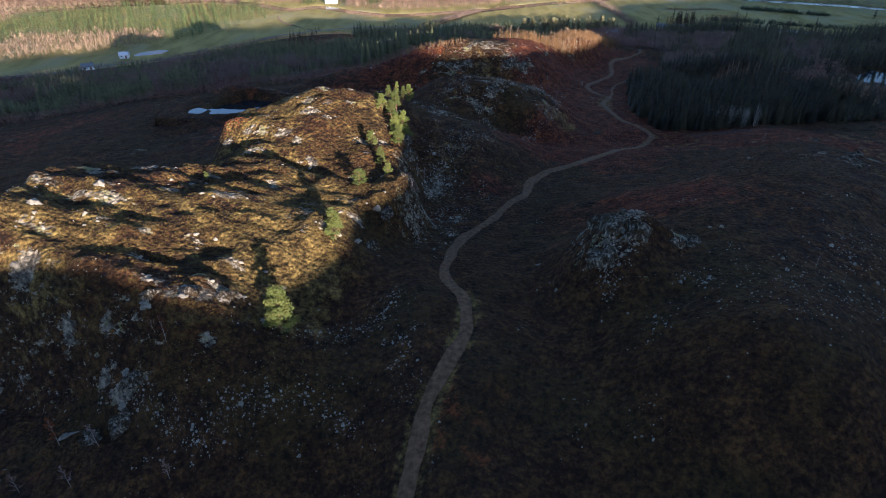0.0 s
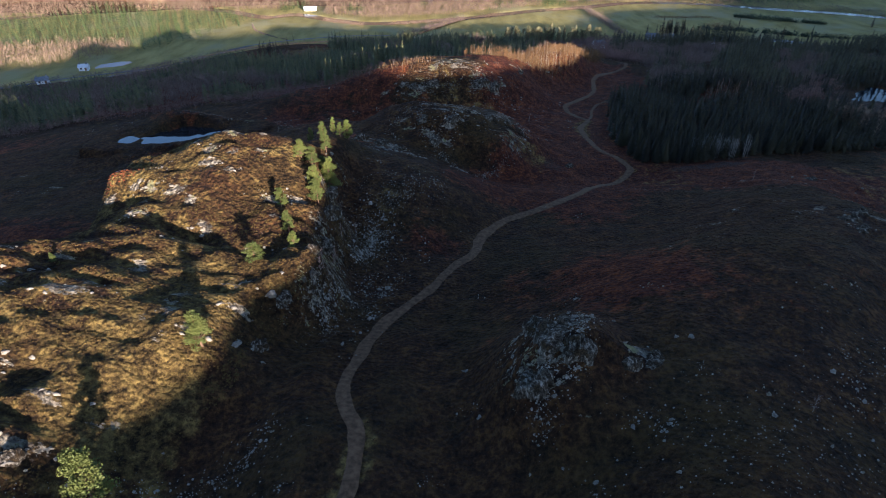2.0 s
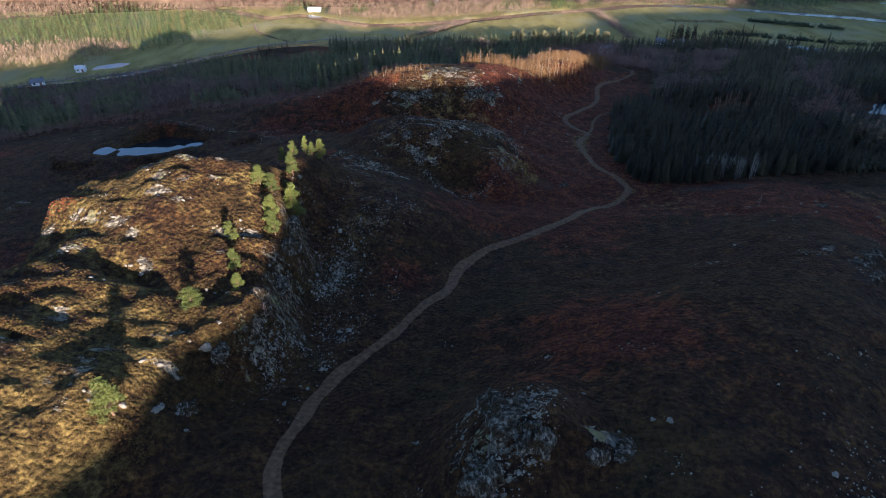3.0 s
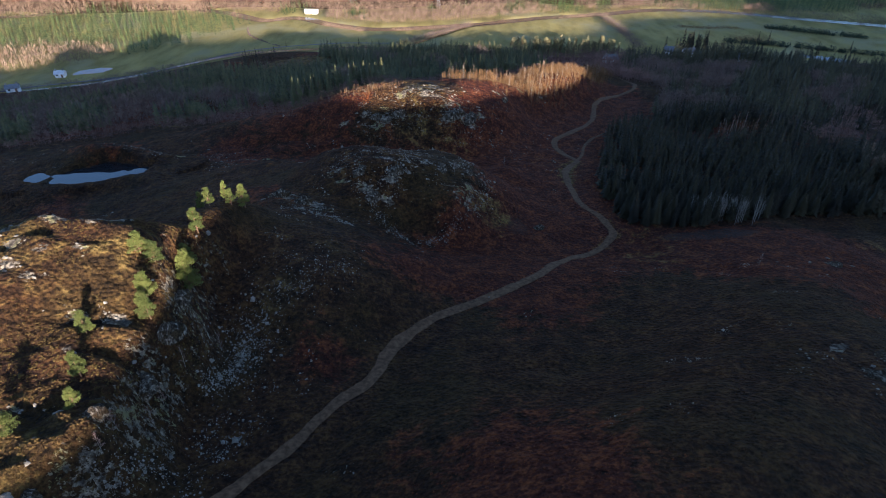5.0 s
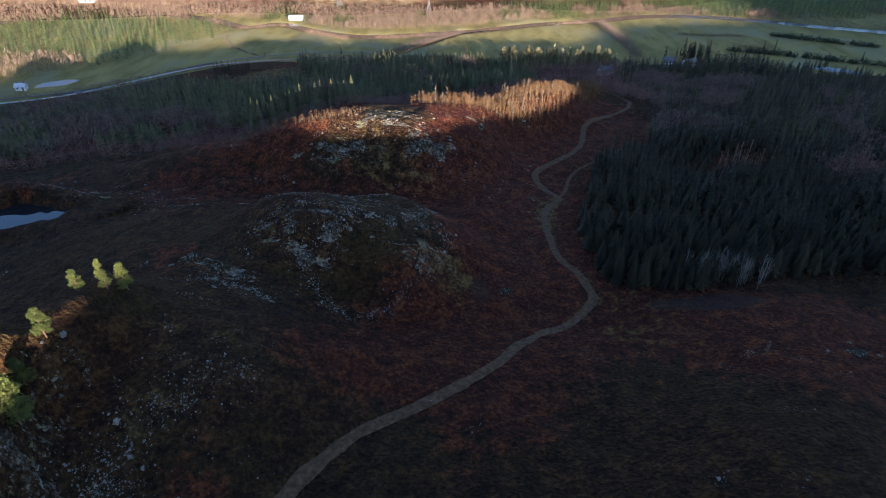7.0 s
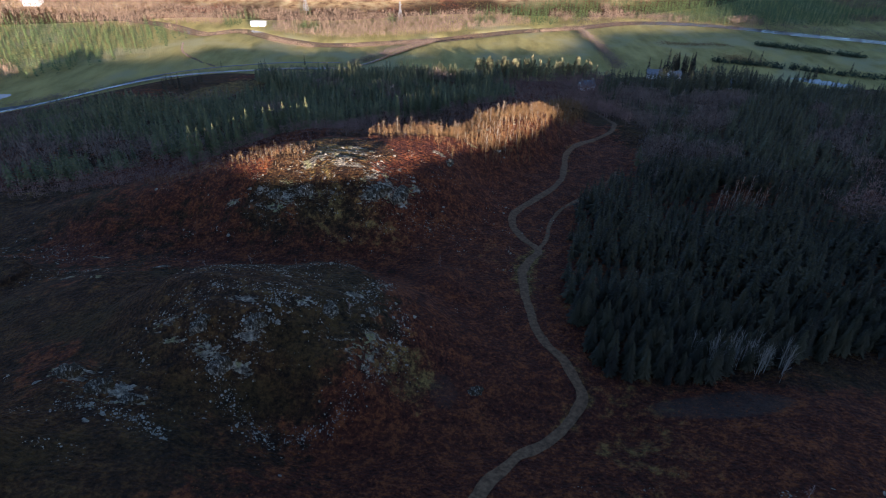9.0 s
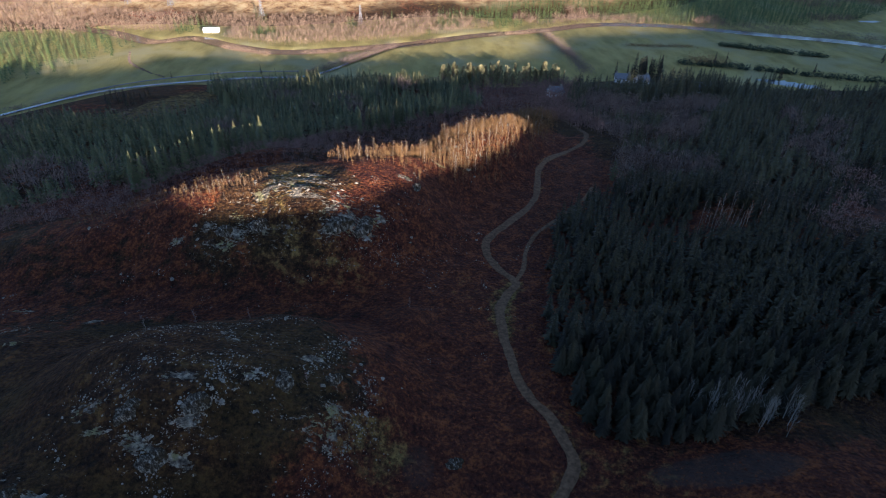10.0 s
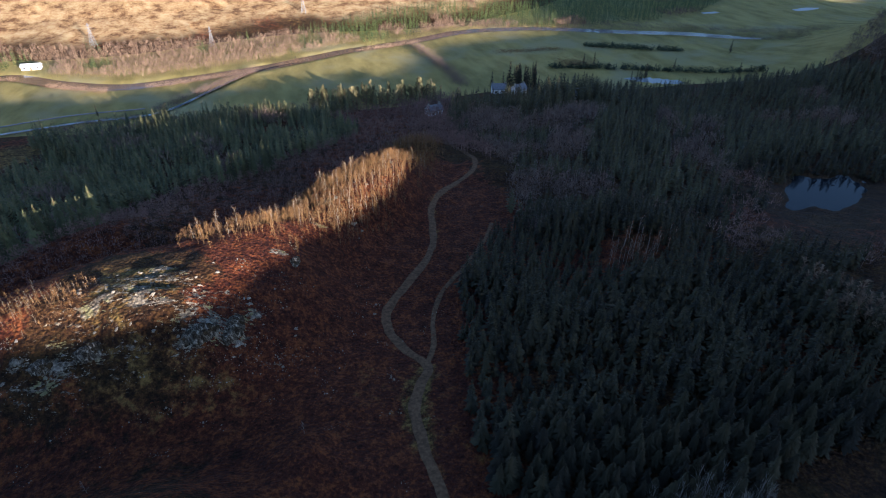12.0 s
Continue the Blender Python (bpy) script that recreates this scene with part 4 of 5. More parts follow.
sx_, sy_ = wanted(rng, STRIP, 2.5)
bare = (fbm(sx_, sy_, 18.0, 3, 140.0) + 0.25 * smooth(-40, -100, sx_)) > 0.26
strewn("birch_wood", FAR_BIRCHES, sx_[bare], sy_[bare], ground(sx_[bare], sy_[bare]), rng.uniform(5.0, 7.5, bare.sum()), rng, GREY_TWIG, "grey-brown bare birches among the belt's spruces", "wood")
sx_, sy_ = sx_[~bare], sy_[~bare]
strewn("spruce_belt", MID_SPRUCES, sx_, sy_, ground(sx_, sy_), rng.uniform(5.0, 8.0, len(sx_)) * stand(sx_, sy_), rng, HAZED_BELT, "long dark belt of spruces between moor and valley", "wood")
ox_, oy_ = wanted(rng, BROWN_WOOD, 2.1)
strewn("birch_wood", FAR_BIRCHES, ox_, oy_, ground(ox_, oy_), rng.uniform(2.2, 4.2, len(ox_)) * (1 + 0.6 * smooth(90, 110, ox_)), rng, WINE_TWIG, "thin wine-brown birch scrub on the moor's edge", "wood")
kx, ky = wanted(rng, BACK_WOOD, 2.6)
kg = fbm(kx, ky, 16.0, 3, 81.0) > 0.14
strewn("birch_wood", FAR_BIRCHES, kx[~kg], ky[~kg], ground(kx[~kg], ky[~kg]), rng.uniform(4.0, 6.5, (~kg).sum()), rng, GREY_TWIG, "bare purple-grey birch wood behind the spruce belt", "wood")
strewn("spruce_clumps", MID_SPRUCES, kx[kg], ky[kg], ground(kx[kg], ky[kg]), rng.uniform(4.5, 7.5, kg.sum()), rng, HAZED_BELT, "dark spruces standing in the bare birch wood", "wood")

EDGE_WOOD = [(-55, 398), (-20, 402), (26, 402), (60, 408), (80, 416), (132, 414), (136, 424), (100, 430), (45, 425), (0, 430), (-30, 436), (-60, 428)]
jx, jy = wanted(rng, EDGE_WOOD, 3.0)
jg = fbm(jx, jy, 14.0, 2, 33.0) > -0.08
strewn("spruce_clumps", MID_SPRUCES, jx[jg], jy[jg], ground(jx[jg], jy[jg]), rng.uniform(4.5, 8.0, jg.sum()) * stand(jx[jg], jy[jg]), rng, HAZED_BELT, "dark spruces along the edge of the fields", "wood")
strewn("birch_wood", FAR_BIRCHES, jx[~jg], jy[~jg], ground(jx[~jg], jy[~jg]), rng.uniform(4.0, 6.5, (~jg).sum()), rng, GREY_TWIG, "bare birches along the edge of the fields", "wood")
ex, ey = wanted(rng, [(330, 300), (330, 392), (400, 428), (470, 470), (560, 440), (520, 320)], 5.0)
eg = fbm(ex, ey, 24.0, 2, 63.0) > 0.1
strewn("spruce_clumps", MID_SPRUCES, ex[eg], ey[eg], ground(ex[eg], ey[eg]), rng.uniform(5.0, 9.0, eg.sum()), rng, SPRUCE, "dark spruces on the wooded hillside", "wood")
ex, ey = np.concatenate([ex[~eg], ex[~eg] + 2.4]), np.concatenate([ey[~eg], ey[~eg] + 1.8])
strewn("birch_wood", FAR_BIRCHES, ex, ey, ground(ex, ey), rng.uniform(4.5, 8.0, len(ex)), rng, GREY_TWIG, "bare brown wood on the shaded hillside", "wood")

# single birches on the sunlit rib
RIB = [(38, 262), (54, 260), (68, 276), (77, 293), (90, 313), (99, 332), (101, 346), (92, 352), (80, 341), (62, 318), (44, 294), (32, 274)]
qx, qy = wanted(rng, RIB, 2.2)
lowx = np.concatenate([rng.uniform(-30, 10, 40), rng.uniform(-6, 12, 80)])
qx = np.concatenate([qx, lowx, rng.uniform(26, 44, 26)])
qy = np.concatenate([qy, 236 + 0.16 * (lowx + 10) + rng.normal(0, 2.2, 120) - 3.0 * smooth(-12, 2, lowx), rng.uniform(250, 262, 26)])
birches = tree_kind("birch_tree", BIRCHES, BIRCH_BARK, BIRCH_TWIG, "bare birch with pale stem on the sunlit rib", "tree", "birches on the rib")
pick = rng.permutation(len(qx))[:299]
plant(birches, qx[pick], qy[pick], ground(qx[pick], qy[pick]), rng.uniform(3.0, 5.6, len(pick)) * np.where(qx[pick] < 13, 0.42, 1.0), rng)
wide = np.repeat(np.nonzero(qx > 26)[0], 5)
vx = np.concatenate([qx + rng.normal(0, 1.0, len(qx)), qx[wide] + rng.normal(0, 2.4, len(wide)), rng.uniform(-36, -8, 60), rng.uniform(-8, 12, 150)])
vy = np.concatenate([qy + rng.normal(0, 1.0, len(qx)), qy[wide] + rng.normal(0, 2.4, len(wide)), rng.normal(235, 2.2, 60), rng.normal(234, 3.0, 150)])
strewn("birch_scrub", THIN_BIRCHES, vx, vy, ground(vx, vy), rng.uniform(1.8, 4.4, len(vx)) * np.where(vx < 15, 0.45, 1.0), rng, BIRCH_TWIG, "low tan birch scrub between the birch stems", "scrub")

# tall spruces of the belt whose tops stand in the sun
edge = np.concatenate([np.linspace(0, 1, 27), np.linspace(0, 1, 12)]) + rng.normal(0, 0.012, 39)
first = np.arange(39) < 27
gx_ = np.where(first, -34 + 31 * edge, 25 + 15 * edge) + rng.normal(0, 0.5, 39)
gy_ = np.where(first, 269 + 22 * edge, 326 + 10 * edge) + rng.normal(0, 0.7, 39)
top = np.where(first, 52.9 + 2.3 * np.minimum(1, 2 * edge), 44.8) + rng.uniform(-1.6, 1.4, 39)
plant(tree_kind("spruce_tree", [spruce_shape(rng, 20, 9, wide=0.2) for _ in range(3)], BARK, HAZED_BELT, "tall green spruce with its top in the sun", "tree", "sunlit spruces of the belt"),
      gx_, gy_, ground(gx_, gy_), top - ground(gx_, gy_), rng)
gx_, gy_ = rng.normal(-36, 4, 16), rng.normal(378, 3, 16)
plant(tree_kind("spruce_tree", [spruce_shape(rng, 16, 8, wide=0.22) for _ in range(2)], BARK, HAZED_BELT, "yellow-green spruce beside the pale clearing", "tree", "spruces by the clearing"), gx_, gy_, ground(gx_, gy_), rng.uniform(7, 10, 16), rng)

# Scots pines along the crag
PINE_SPOTS = ((-17.6, 56.4, 7.4, 0.9), (-13.5, 74.6, 5.8, 1.0), (-12.1, 92.1, 3.4, 1.5), (-7.4, 96.0, 3.2, 1.0), (-8.9, 99.9, 4.2, 0.85), (-11.2, 105.6, 3.8, 1.0),
              (-6.4, 110.6, 5.0, 0.9), (-7.1, 112.4, 5.4, 0.9), (-8.4, 118.2, 3.8, 1.2), (-10.1, 118.4, 4.0, 1.1), (-6.4, 120.6, 7.6, 0.9), (-7.9, 124.8, 4.4, 1.0),
              (-8.2, 130.4, 5.0, 0.9), (-10.7, 140.7, 4.0, 0.85), (-9.0, 143.4, 4.2, 0.7), (-7.2, 141.6, 3.8, 0.75), (-5.8, 143.6, 5.2, 0.8), (-14.2, 144.6, 4.4, 0.7), (-35.4, 86.1, 1.8, 0.9))
pines = tree_kind("scots_pine", PINES, BARK, PINE, "small sunlit Scots pine on the crag's edge", "tree", "pines along the crag")
sp = np.array(PINE_SPOTS)
plant(pines, sp[:, 0], sp[:, 1], ground(sp[:, 0], sp[:, 1]), sp[:, 2] * np.where(np.arange(len(sp)) > 0, 0.86, 0.95), rng, sp[:, 3])

# the far side of the valley
lx, ly = wanted(rng, [(-700, 300), (-330, 330), (-222, 380), (-194, 402), (-172, 424), (-150, 458), (-129, 500), (-150, 522), (-190, 545), (-260, 600), (-400, 640), (-700, 640)], 5.9)
mix = fbm(lx, ly, 60.0, 3, 70.0)
g = inside(lx, ly, [(-330, 400), (-216, 428), (-185, 440), (-150, 458), (-124, 486), (-126, 500), (-157, 520), (-240, 528), (-330, 500)]) | ((mix > 0.16) & (ly < 540))
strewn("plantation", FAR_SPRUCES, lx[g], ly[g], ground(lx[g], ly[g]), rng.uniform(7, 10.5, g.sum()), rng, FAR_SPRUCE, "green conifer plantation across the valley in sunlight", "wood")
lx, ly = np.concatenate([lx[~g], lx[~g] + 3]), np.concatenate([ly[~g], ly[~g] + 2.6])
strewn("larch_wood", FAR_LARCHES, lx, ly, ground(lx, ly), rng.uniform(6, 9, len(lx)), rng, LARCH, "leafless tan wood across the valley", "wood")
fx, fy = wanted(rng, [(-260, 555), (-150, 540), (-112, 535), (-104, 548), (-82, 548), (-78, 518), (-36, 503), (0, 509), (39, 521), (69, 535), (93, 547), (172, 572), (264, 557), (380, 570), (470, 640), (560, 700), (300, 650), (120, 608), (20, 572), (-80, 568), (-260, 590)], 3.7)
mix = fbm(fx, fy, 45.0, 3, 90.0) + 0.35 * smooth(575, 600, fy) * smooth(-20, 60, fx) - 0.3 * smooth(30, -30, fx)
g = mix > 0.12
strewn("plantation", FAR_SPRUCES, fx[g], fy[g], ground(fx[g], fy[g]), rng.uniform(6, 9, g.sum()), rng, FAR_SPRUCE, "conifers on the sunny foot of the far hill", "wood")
fx, fy = np.concatenate([fx[~g], fx[~g] + 2.2]), np.concatenate([fy[~g], fy[~g] + 1.6])
strewn("larch_wood", FAR_LARCHES, fx, fy, ground(fx, fy), rng.uniform(4, 7, len(fx)), rng, LARCH, "leafless tan wood along the far river bank", "wood")


# ---- stones and ledges ----
def stone_mesh(rng, long, deep, high, flat=False):
    """One rock: a rough boulder or a low stepped ledge."""
    v, f = ledge_shape(rng) if flat else lump_shape(rng, 3, 8, 0.8)
    return mesh_from("rock", v * np.array([long, deep, high]), f)


def set_stones(name, meshes, spots, label, category, group, rng, material, sink=0.05, tilt=0.0):
    for k, (x, y, size, turn) in enumerate(spots):
        ob = new(name, meshes[k % len(meshes)])
        if not ob.data.materials:
            ob.data.materials.append(material)
        ob.matrix_basis = Matrix.Translation((x, y, float(ground(x, y)) - sink * size)) @ Matrix.Rotation(tilt, 4, "X") @ Matrix.Rotation(turn, 4, "Z") @ Matrix.Diagonal((size, size, size, 1))
        tagged(ob, label, category, group)


rng = np.random.default_rng(23)
LEDGES = [stone_mesh(rng, 1.5, 1.4, 0.7, True) for _ in range(10)]
BOULDERS = [stone_mesh(rng, 1.0, 0.85, 0.8) for _ in range(8)]
spots = [(-46.4, 76.4, 1.6, 0.1), (-43.9, 87.1, 1.1, 0.2), (-51.1, 69.0, 1.7, 0.0), (-50.5, 61.4, 1.2, -0.1), (-28.1, 56.2, 1.3, 0.0), (-24.3, 57.2, 1.2, 0.2), (-35.1, 51.8, 1.1, 0.4),
         (-35.5, 49.6, 1.3, 0.2), (-32.3, 55.4, 1.3, -0.1), (-42.0, 47.0, 1.6, 0.6), (-38.5, 46.2, 1.5, 0.9), (-11.0, 77.0, 1.2, 0.5), (-8.6, 86.0, 1.3, 0.8), (-13.4, 76.0, 0.9, 0.1),
         (54.4, 276.2, 2.4, 0.6), (57.0, 278.4, 1.6, 0.9), (76.0, 304.0, 1.8, 0.8), (60.0, 270.0, 1.5, 0.4), (84.0, 322.0, 1.6, 0.6)]
for k in range(130):
    sx, sy, half = SLABS[k % 37]
    spots.append((rng.normal(sx, half * 0.6), rng.normal(sy, 0.7), rng.uniform(0.3, 0.75), rng.normal(0.1, 0.3)))
for cx, cy, sx, sy, n in ((2, 157, 9, 4, 12), (15, 172, 10, 5, 12), (34, 180, 6, 6, 10), (16, 226, 15, 4, 16), (18, 236, 9, 4, 22), (38, 231, 6, 6, 8), (26, 70, 4, 5, 14), (85, 107, 12, 8, 12), (-60, 214, 30, 8, 12), (36, 70, 4, 3, 6), (104, 150, 8, 4, 6), (58, 281, 10, 10, 8)):
    spots += [(rng.normal(cx, sx * 0.7), rng.normal(cy, sy * 0.7), rng.uniform(0.35, 0.9), rng.normal(0.15, 0.4)) for _ in range(n)]
set_stones("rock_outcrop", LEDGES, spots, "pale lichened rock ledge breaking through the heather", "rock", "rock ledges on the moor", rng, PALE_STONE, 0.16, 0.4)

CRAGS = [mesh_from("crag", *crag_shape(rng)) for _ in range(7)]
crags = [(24.2, 67.0, 2.6, 0.4), (26.4, 71.4, 3.0, 1.3), (25.0, 74.0, 2.0, 2.2), (28.4, 68.6, 2.2, 3.0), (33.4, 68.2, 1.7, 0.2), (36.2, 69.4, 1.9, 1.0),
         (-33.6, 51.0, 1.6, 0.5), (-35.4, 48.6, 2.2, 1.4), (-38.6, 46.4, 1.8, 2.6), (-28.0, 57.0, 1.8, 0.1), (-24.6, 57.8, 1.6, 1.0), (-32.0, 56.4, 1.3, 0.7),
         (-9.2, 79.4, 1.7, 0.3), (-7.2, 86.6, 1.6, 1.7), (-5.2, 95.0, 1.9, 0.9), (-4.8, 103.0, 2.0, 2.4), (-5.0, 110.6, 2.4, 0.2), (-5.6, 116.4, 2.0, 1.2),
         (-5.4, 162.0, 2.0, 0.1), (-0.6, 160.0, 2.2, 0.5), (3.8, 158.6, 1.9, 0.2), (9.6, 170.2, 2.0, 1.1), (12.8, 166.0, 2.2, 0.8), (17.2, 171.6, 2.0, 0.4), (27.0, 175.8, 2.0, 2.0), (33.0, 178.0, 1.7, 0.7), (50.0, 171.4, 1.6, 0.4),
         (29.0, 226.4, 3.0, 0.3), (33.4, 228.6, 3.2, 1.2), (12.0, 226.0, 2.4, 0.6), (5.0, 225.2, 2.0, 0.2), (54.6, 276.4, 2.2, 0.5), (45.0, 246.6, 1.8, 1.1),
         (81.4, 106.4, 2.4, 0.2), (85.0, 109.6, 2.6, 1.0), (80.0, 101.8, 2.0, 0.5), (104.0, 150.4, 2.0, 0.3)]
set_stones("rock_outcrop", CRAGS, crags, "craggy grey rock outcrop with upright joints", "rock", "craggy outcrops on the moor", rng, CRAG, 0.2)

big = []
for cx, cy, sx, sy, n in ((20, 168, 12, 5, 14), (35, 174, 7, 7, 14), (2, 102, 5, 14, 45), (-12, 45, 22, 8, 40), (-6, 62, 5, 12, 12), (34, 60, 12, 8, 14), (55, 62, 18, 14, 24), (45, 130, 25, 18, 14), (66, 232, 10, 14, 14), (-50, 75, 18, 20, 16), (10, 137, 10, 8, 14)):
    for _ in range(max(3, n // 4)):
        hx, hy = rng.normal(cx, sx), rng.normal(cy, sy)
        big += [(hx + rng.normal(0, 1.3), hy + rng.normal(0, 0.8), rng.uniform(0.16, 0.42) * (1.4 if k == 0 else 0.9), rng.uniform(0, 6.28)) for k in range(4)]
for k in range(18):
    q = rng.uniform(74, 134)
    big.append((-7.5 - 0.14 * max(90 - q, 0) + rng.normal(0, 1.6), q, rng.uniform(0.6, 1.5), rng.uniform(0, 6.28)))
big += [(59.6, 237.6, 0.9, 0.4), (24.6, 150.8, 0.8, 1.0), (37.5, 137.5, 0.7, 0.3)]
set_stones("boulder", BOULDERS, big, "pale weathered boulder lying in the heather", "boulder", "boulders on the moor", rng, PALE_STONE, 0.3)

sx, sy, sz = [], [], []
for cx, cy, rx, ry, n in ((20, 170, 10, 5, 120), (36, 178, 4, 7, 80), (3, 99, 2.6, 9, 700), (5, 118, 4, 10, 200), (-14, 46, 20, 7, 600), (28, 68, 8, 8, 160), (60, 60, 22, 16, 220),
                          (85, 108, 18, 12, 260), (10, 225, 18, 4, 480), (38, 228, 9, 7, 460), (58, 236, 14, 16, 200), (10, 136, 10, 6, 160), (2, 158, 10, 4, 160), (-60, 214, 40, 9, 260), (-85, 165, 30, 22, 160),
                          (-35, 85, 18, 26, 260), (25, 120, 60, 60, 300), (100, 150, 18, 8, 120), (30, 250, 24, 12, 120), (66, 290, 20, 20, 100), (-10, 207, 55, 12, 420)):
    n = int(1.5 * n)
    heap = rng.integers(0, max(4, n // 20), n)
    hx, hy = rng.normal(cx, rx, n)[heap], rng.normal(cy, ry, n)[heap]
    sx.append(hx + rng.normal(0, 1.0, n)), sy.append(hy + rng.normal(0, 0.6, n)), sz.append(rng.lognormal(-2.0, 0.6, int(n)))
for line, spread, n in (([(9, 172), (12, 166), (17, 160), (22, 157)], 2.2, 420), ([(22, 157), (28, 161), (32, 165)], 1.9, 220), ([(34, 168), (37, 173), (38, 181)], 2.0, 240), ([(2, 172), (10, 177), (18, 177), (27, 176)], 2.8, 330),
                        ([(14, 168), (19, 172), (20, 178)], 2.6, 260), ([(30, 178), (33, 184), (35, 190)], 1.8, 220), ([(6, 186), (18, 190), (28, 192)], 1.8, 180), ([(-4, 156), (4, 156), (10, 153)], 1.6, 260), ([(24, 62), (25, 68), (27, 74)], 1.8, 260), ([(27, 66), (29, 71), (31, 75)], 1.3, 160), ([(34, 62), (40, 57), (47, 62)], 6.0, 130), ([(38, 48), (46, 56), (56, 50)], 6.0, 170), ([(52, 60), (58, 68), (66, 63)], 6.0, 150), ([(-2, 118), (4, 126), (10, 134)], 6.5, 520), ([(-1, 108), (2, 114), (2, 121)], 3.0, 420), ([(2, 184), (14, 186), (26, 184)], 5.0, 240), ([(-20, 57), (-8, 60), (-4, 66)], 2.4, 260), ([(-26, 46), (-14, 48), (-8, 46)], 1.8, 240), ([(-34, 50), (-30, 47), (-24, 44)], 1.6, 160), ([(-4, 52), (-2, 55), (-4, 58)], 1.0, 60), ([(-1, 110), (1, 114), (1, 118)], 1.7, 420), ([(-2, 86), (-2, 91), (0, 95)], 1.6, 320),
                        ([(-66, 200), (-58, 202), (-50, 201)], 3.0, 150), ([(-58, 209), (-46, 211), (-34, 207)], 3.6, 190), ([(-36, 196), (-30, 200), (-22, 199)], 3.0, 120)):
    p = spline(line, 0.4)
    n = int(2.0 * n)
    p = p[rng.integers(0, len(p), n)] + rng.normal(0, spread, (n, 2)) * rng.uniform(0.1, 0.85, (n, 1))
    sx.append(p[:, 0]), sy.append(p[:, 1]), sz.append(rng.lognormal(-1.95, 0.6, n))
sx, sy, sz = np.concatenate(sx), np.concatenate(sy), np.concatenate(sz)
clear = near_line(sx, sy, TRACK, 3.0) > 1.6
sx, sy, sz = sx[clear], sy[clear], sz[clear]
strewn("scree", SMALL_LUMPS, sx, sy, ground(sx, sy), sz, rng, SCREE, "loose pale stones strewn over the heather and screes", "stones")

# ---- heather and bracken tufts ----
def tuft_shape(rng, blades=7):
    """A tussock about 1 across: broad sprays that lean in towards its crown."""
    v, f = [], []
    for k in range(blades):
        a, out, up = 2 * math.pi * (k + rng.uniform(-0.4, 0.4)) / blades, rng.uniform(0.25, 0.65), rng.uniform(0.18, 0.45)
        c, s, w = math.cos(a), math.sin(a), rng.uniform(0.2, 0.34)
        v += [(out * c - w * s, out * s + w * c, -0.02), (out * c + w * s, out * s - w * c, -0.02), (0.25 * out * c, 0.25 * out * s, up)]
        f.append((3 * k, 3 * k + 1, 3 * k + 2))
    return np.array(v), np.array(f)


TUFTS = [tuft_shape(rng) for _ in range(6)]
hx, hy = rng.uniform(-62, -2, 52000), rng.uniform(44, 136, 52000)
keep = (plateau(hx, hy) > 0.3) & (fbm(hx, hy, 5.0, 3, 8.0) > -0.16)
hx, hy = hx[keep], hy[keep]
mx, my = np.concatenate([rng.uniform(-95, 120, 26000), rng.uniform(-30, 125, 18000)]), np.concatenate([rng.uniform(34, 215, 26000), rng.uniform(32, 130, 18000)])
keep = (fbm(mx, my, 9.0, 3, 6.0) > -0.02) & (near_line(mx, my, TRACK, 3.0) > 1.5) & ~inside(mx, my, WOOD)
hx, hy = np.concatenate([hx, mx[keep]]), np.concatenate([hy, my[keep]])
dry = np.ones(len(hx), bool)
for cx, cy, rx, ry, turn, level in WATERS:
    dry &= oval(hx, hy, cx, cy, rx * 1.1, ry * 1.2, turn) < 0.05
hx, hy = hx[dry], hy[dry]
cover = covers(hx, hy)
rusty = cover[1] + rng.normal(0, 0.1, len(hx)) > 0.5
bare_rock = slabs(hx, hy) > 0.35
rusty &= ~bare_rock
# tufts on the sunlit hill get the lighter copy
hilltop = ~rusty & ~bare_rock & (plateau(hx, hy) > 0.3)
strewn("deer_grass", TUFTS, hx[hilltop], hy[hilltop], ground(hx[hilltop], hy[hilltop]) - 0.03, rng.uniform(0.16, 0.36, hilltop.sum()), rng, SUNLIT_TUFT, "heather tussocks on the hill, tinted lighter and golden to look sunlit", "grass")
low = ~rusty & ~hilltop & ~bare_rock
strewn("heather", TUFTS, hx[low], hy[low], ground(hx[low], hy[low]) - 0.03, rng.uniform(0.18, 0.42, low.sum()), rng, HEATHER, "brown winter heather in low tussocks", "heather")
fx2, fy2 = rng.uniform(-90, 120, 24000), rng.uniform(90, 330, 24000)
c2 = covers(fx2, fy2)
keep = (c2[1] > 0.5) & (mound(fx2, fy2, 12, 239, 30, 16, 14) < 0.4) & (near_line(fx2, fy2, TRACK, 3.0) > 1.5) & ~inside(fx2, fy2, WOOD)
fx2, fy2 = np.concatenate([fx2[keep], hx[rusty]]), np.concatenate([fy2[keep], hy[rusty]])
strewn("bracken", TUFTS, fx2, fy2, ground(fx2, fy2) - 0.03, rng.uniform(0.2, 0.45, len(fx2)), rng, FERN, "rust-red dead bracken in patches", "bracken")


# ---- the valley ----
def box(bm, x0, x1, y0, y1, z0, z1):
    m = Matrix.Translation(((x0 + x1) / 2, (y0 + y1) / 2, (z0 + z1) / 2)) @ Matrix.Diagonal((x1 - x0, y1 - y0, z1 - z0, 1))
    bmesh.ops.create_cube(bm, size=1.0, matrix=m)


def part(name, bm, material, parent, label=""):
    mesh = bpy.data.meshes.new(name)
    bm.to_mesh(mesh)
    bm.free()
    mesh.materials.append(material)
    ob = new(name, mesh)
    ob.parent = parent
    return tagged(ob, label)


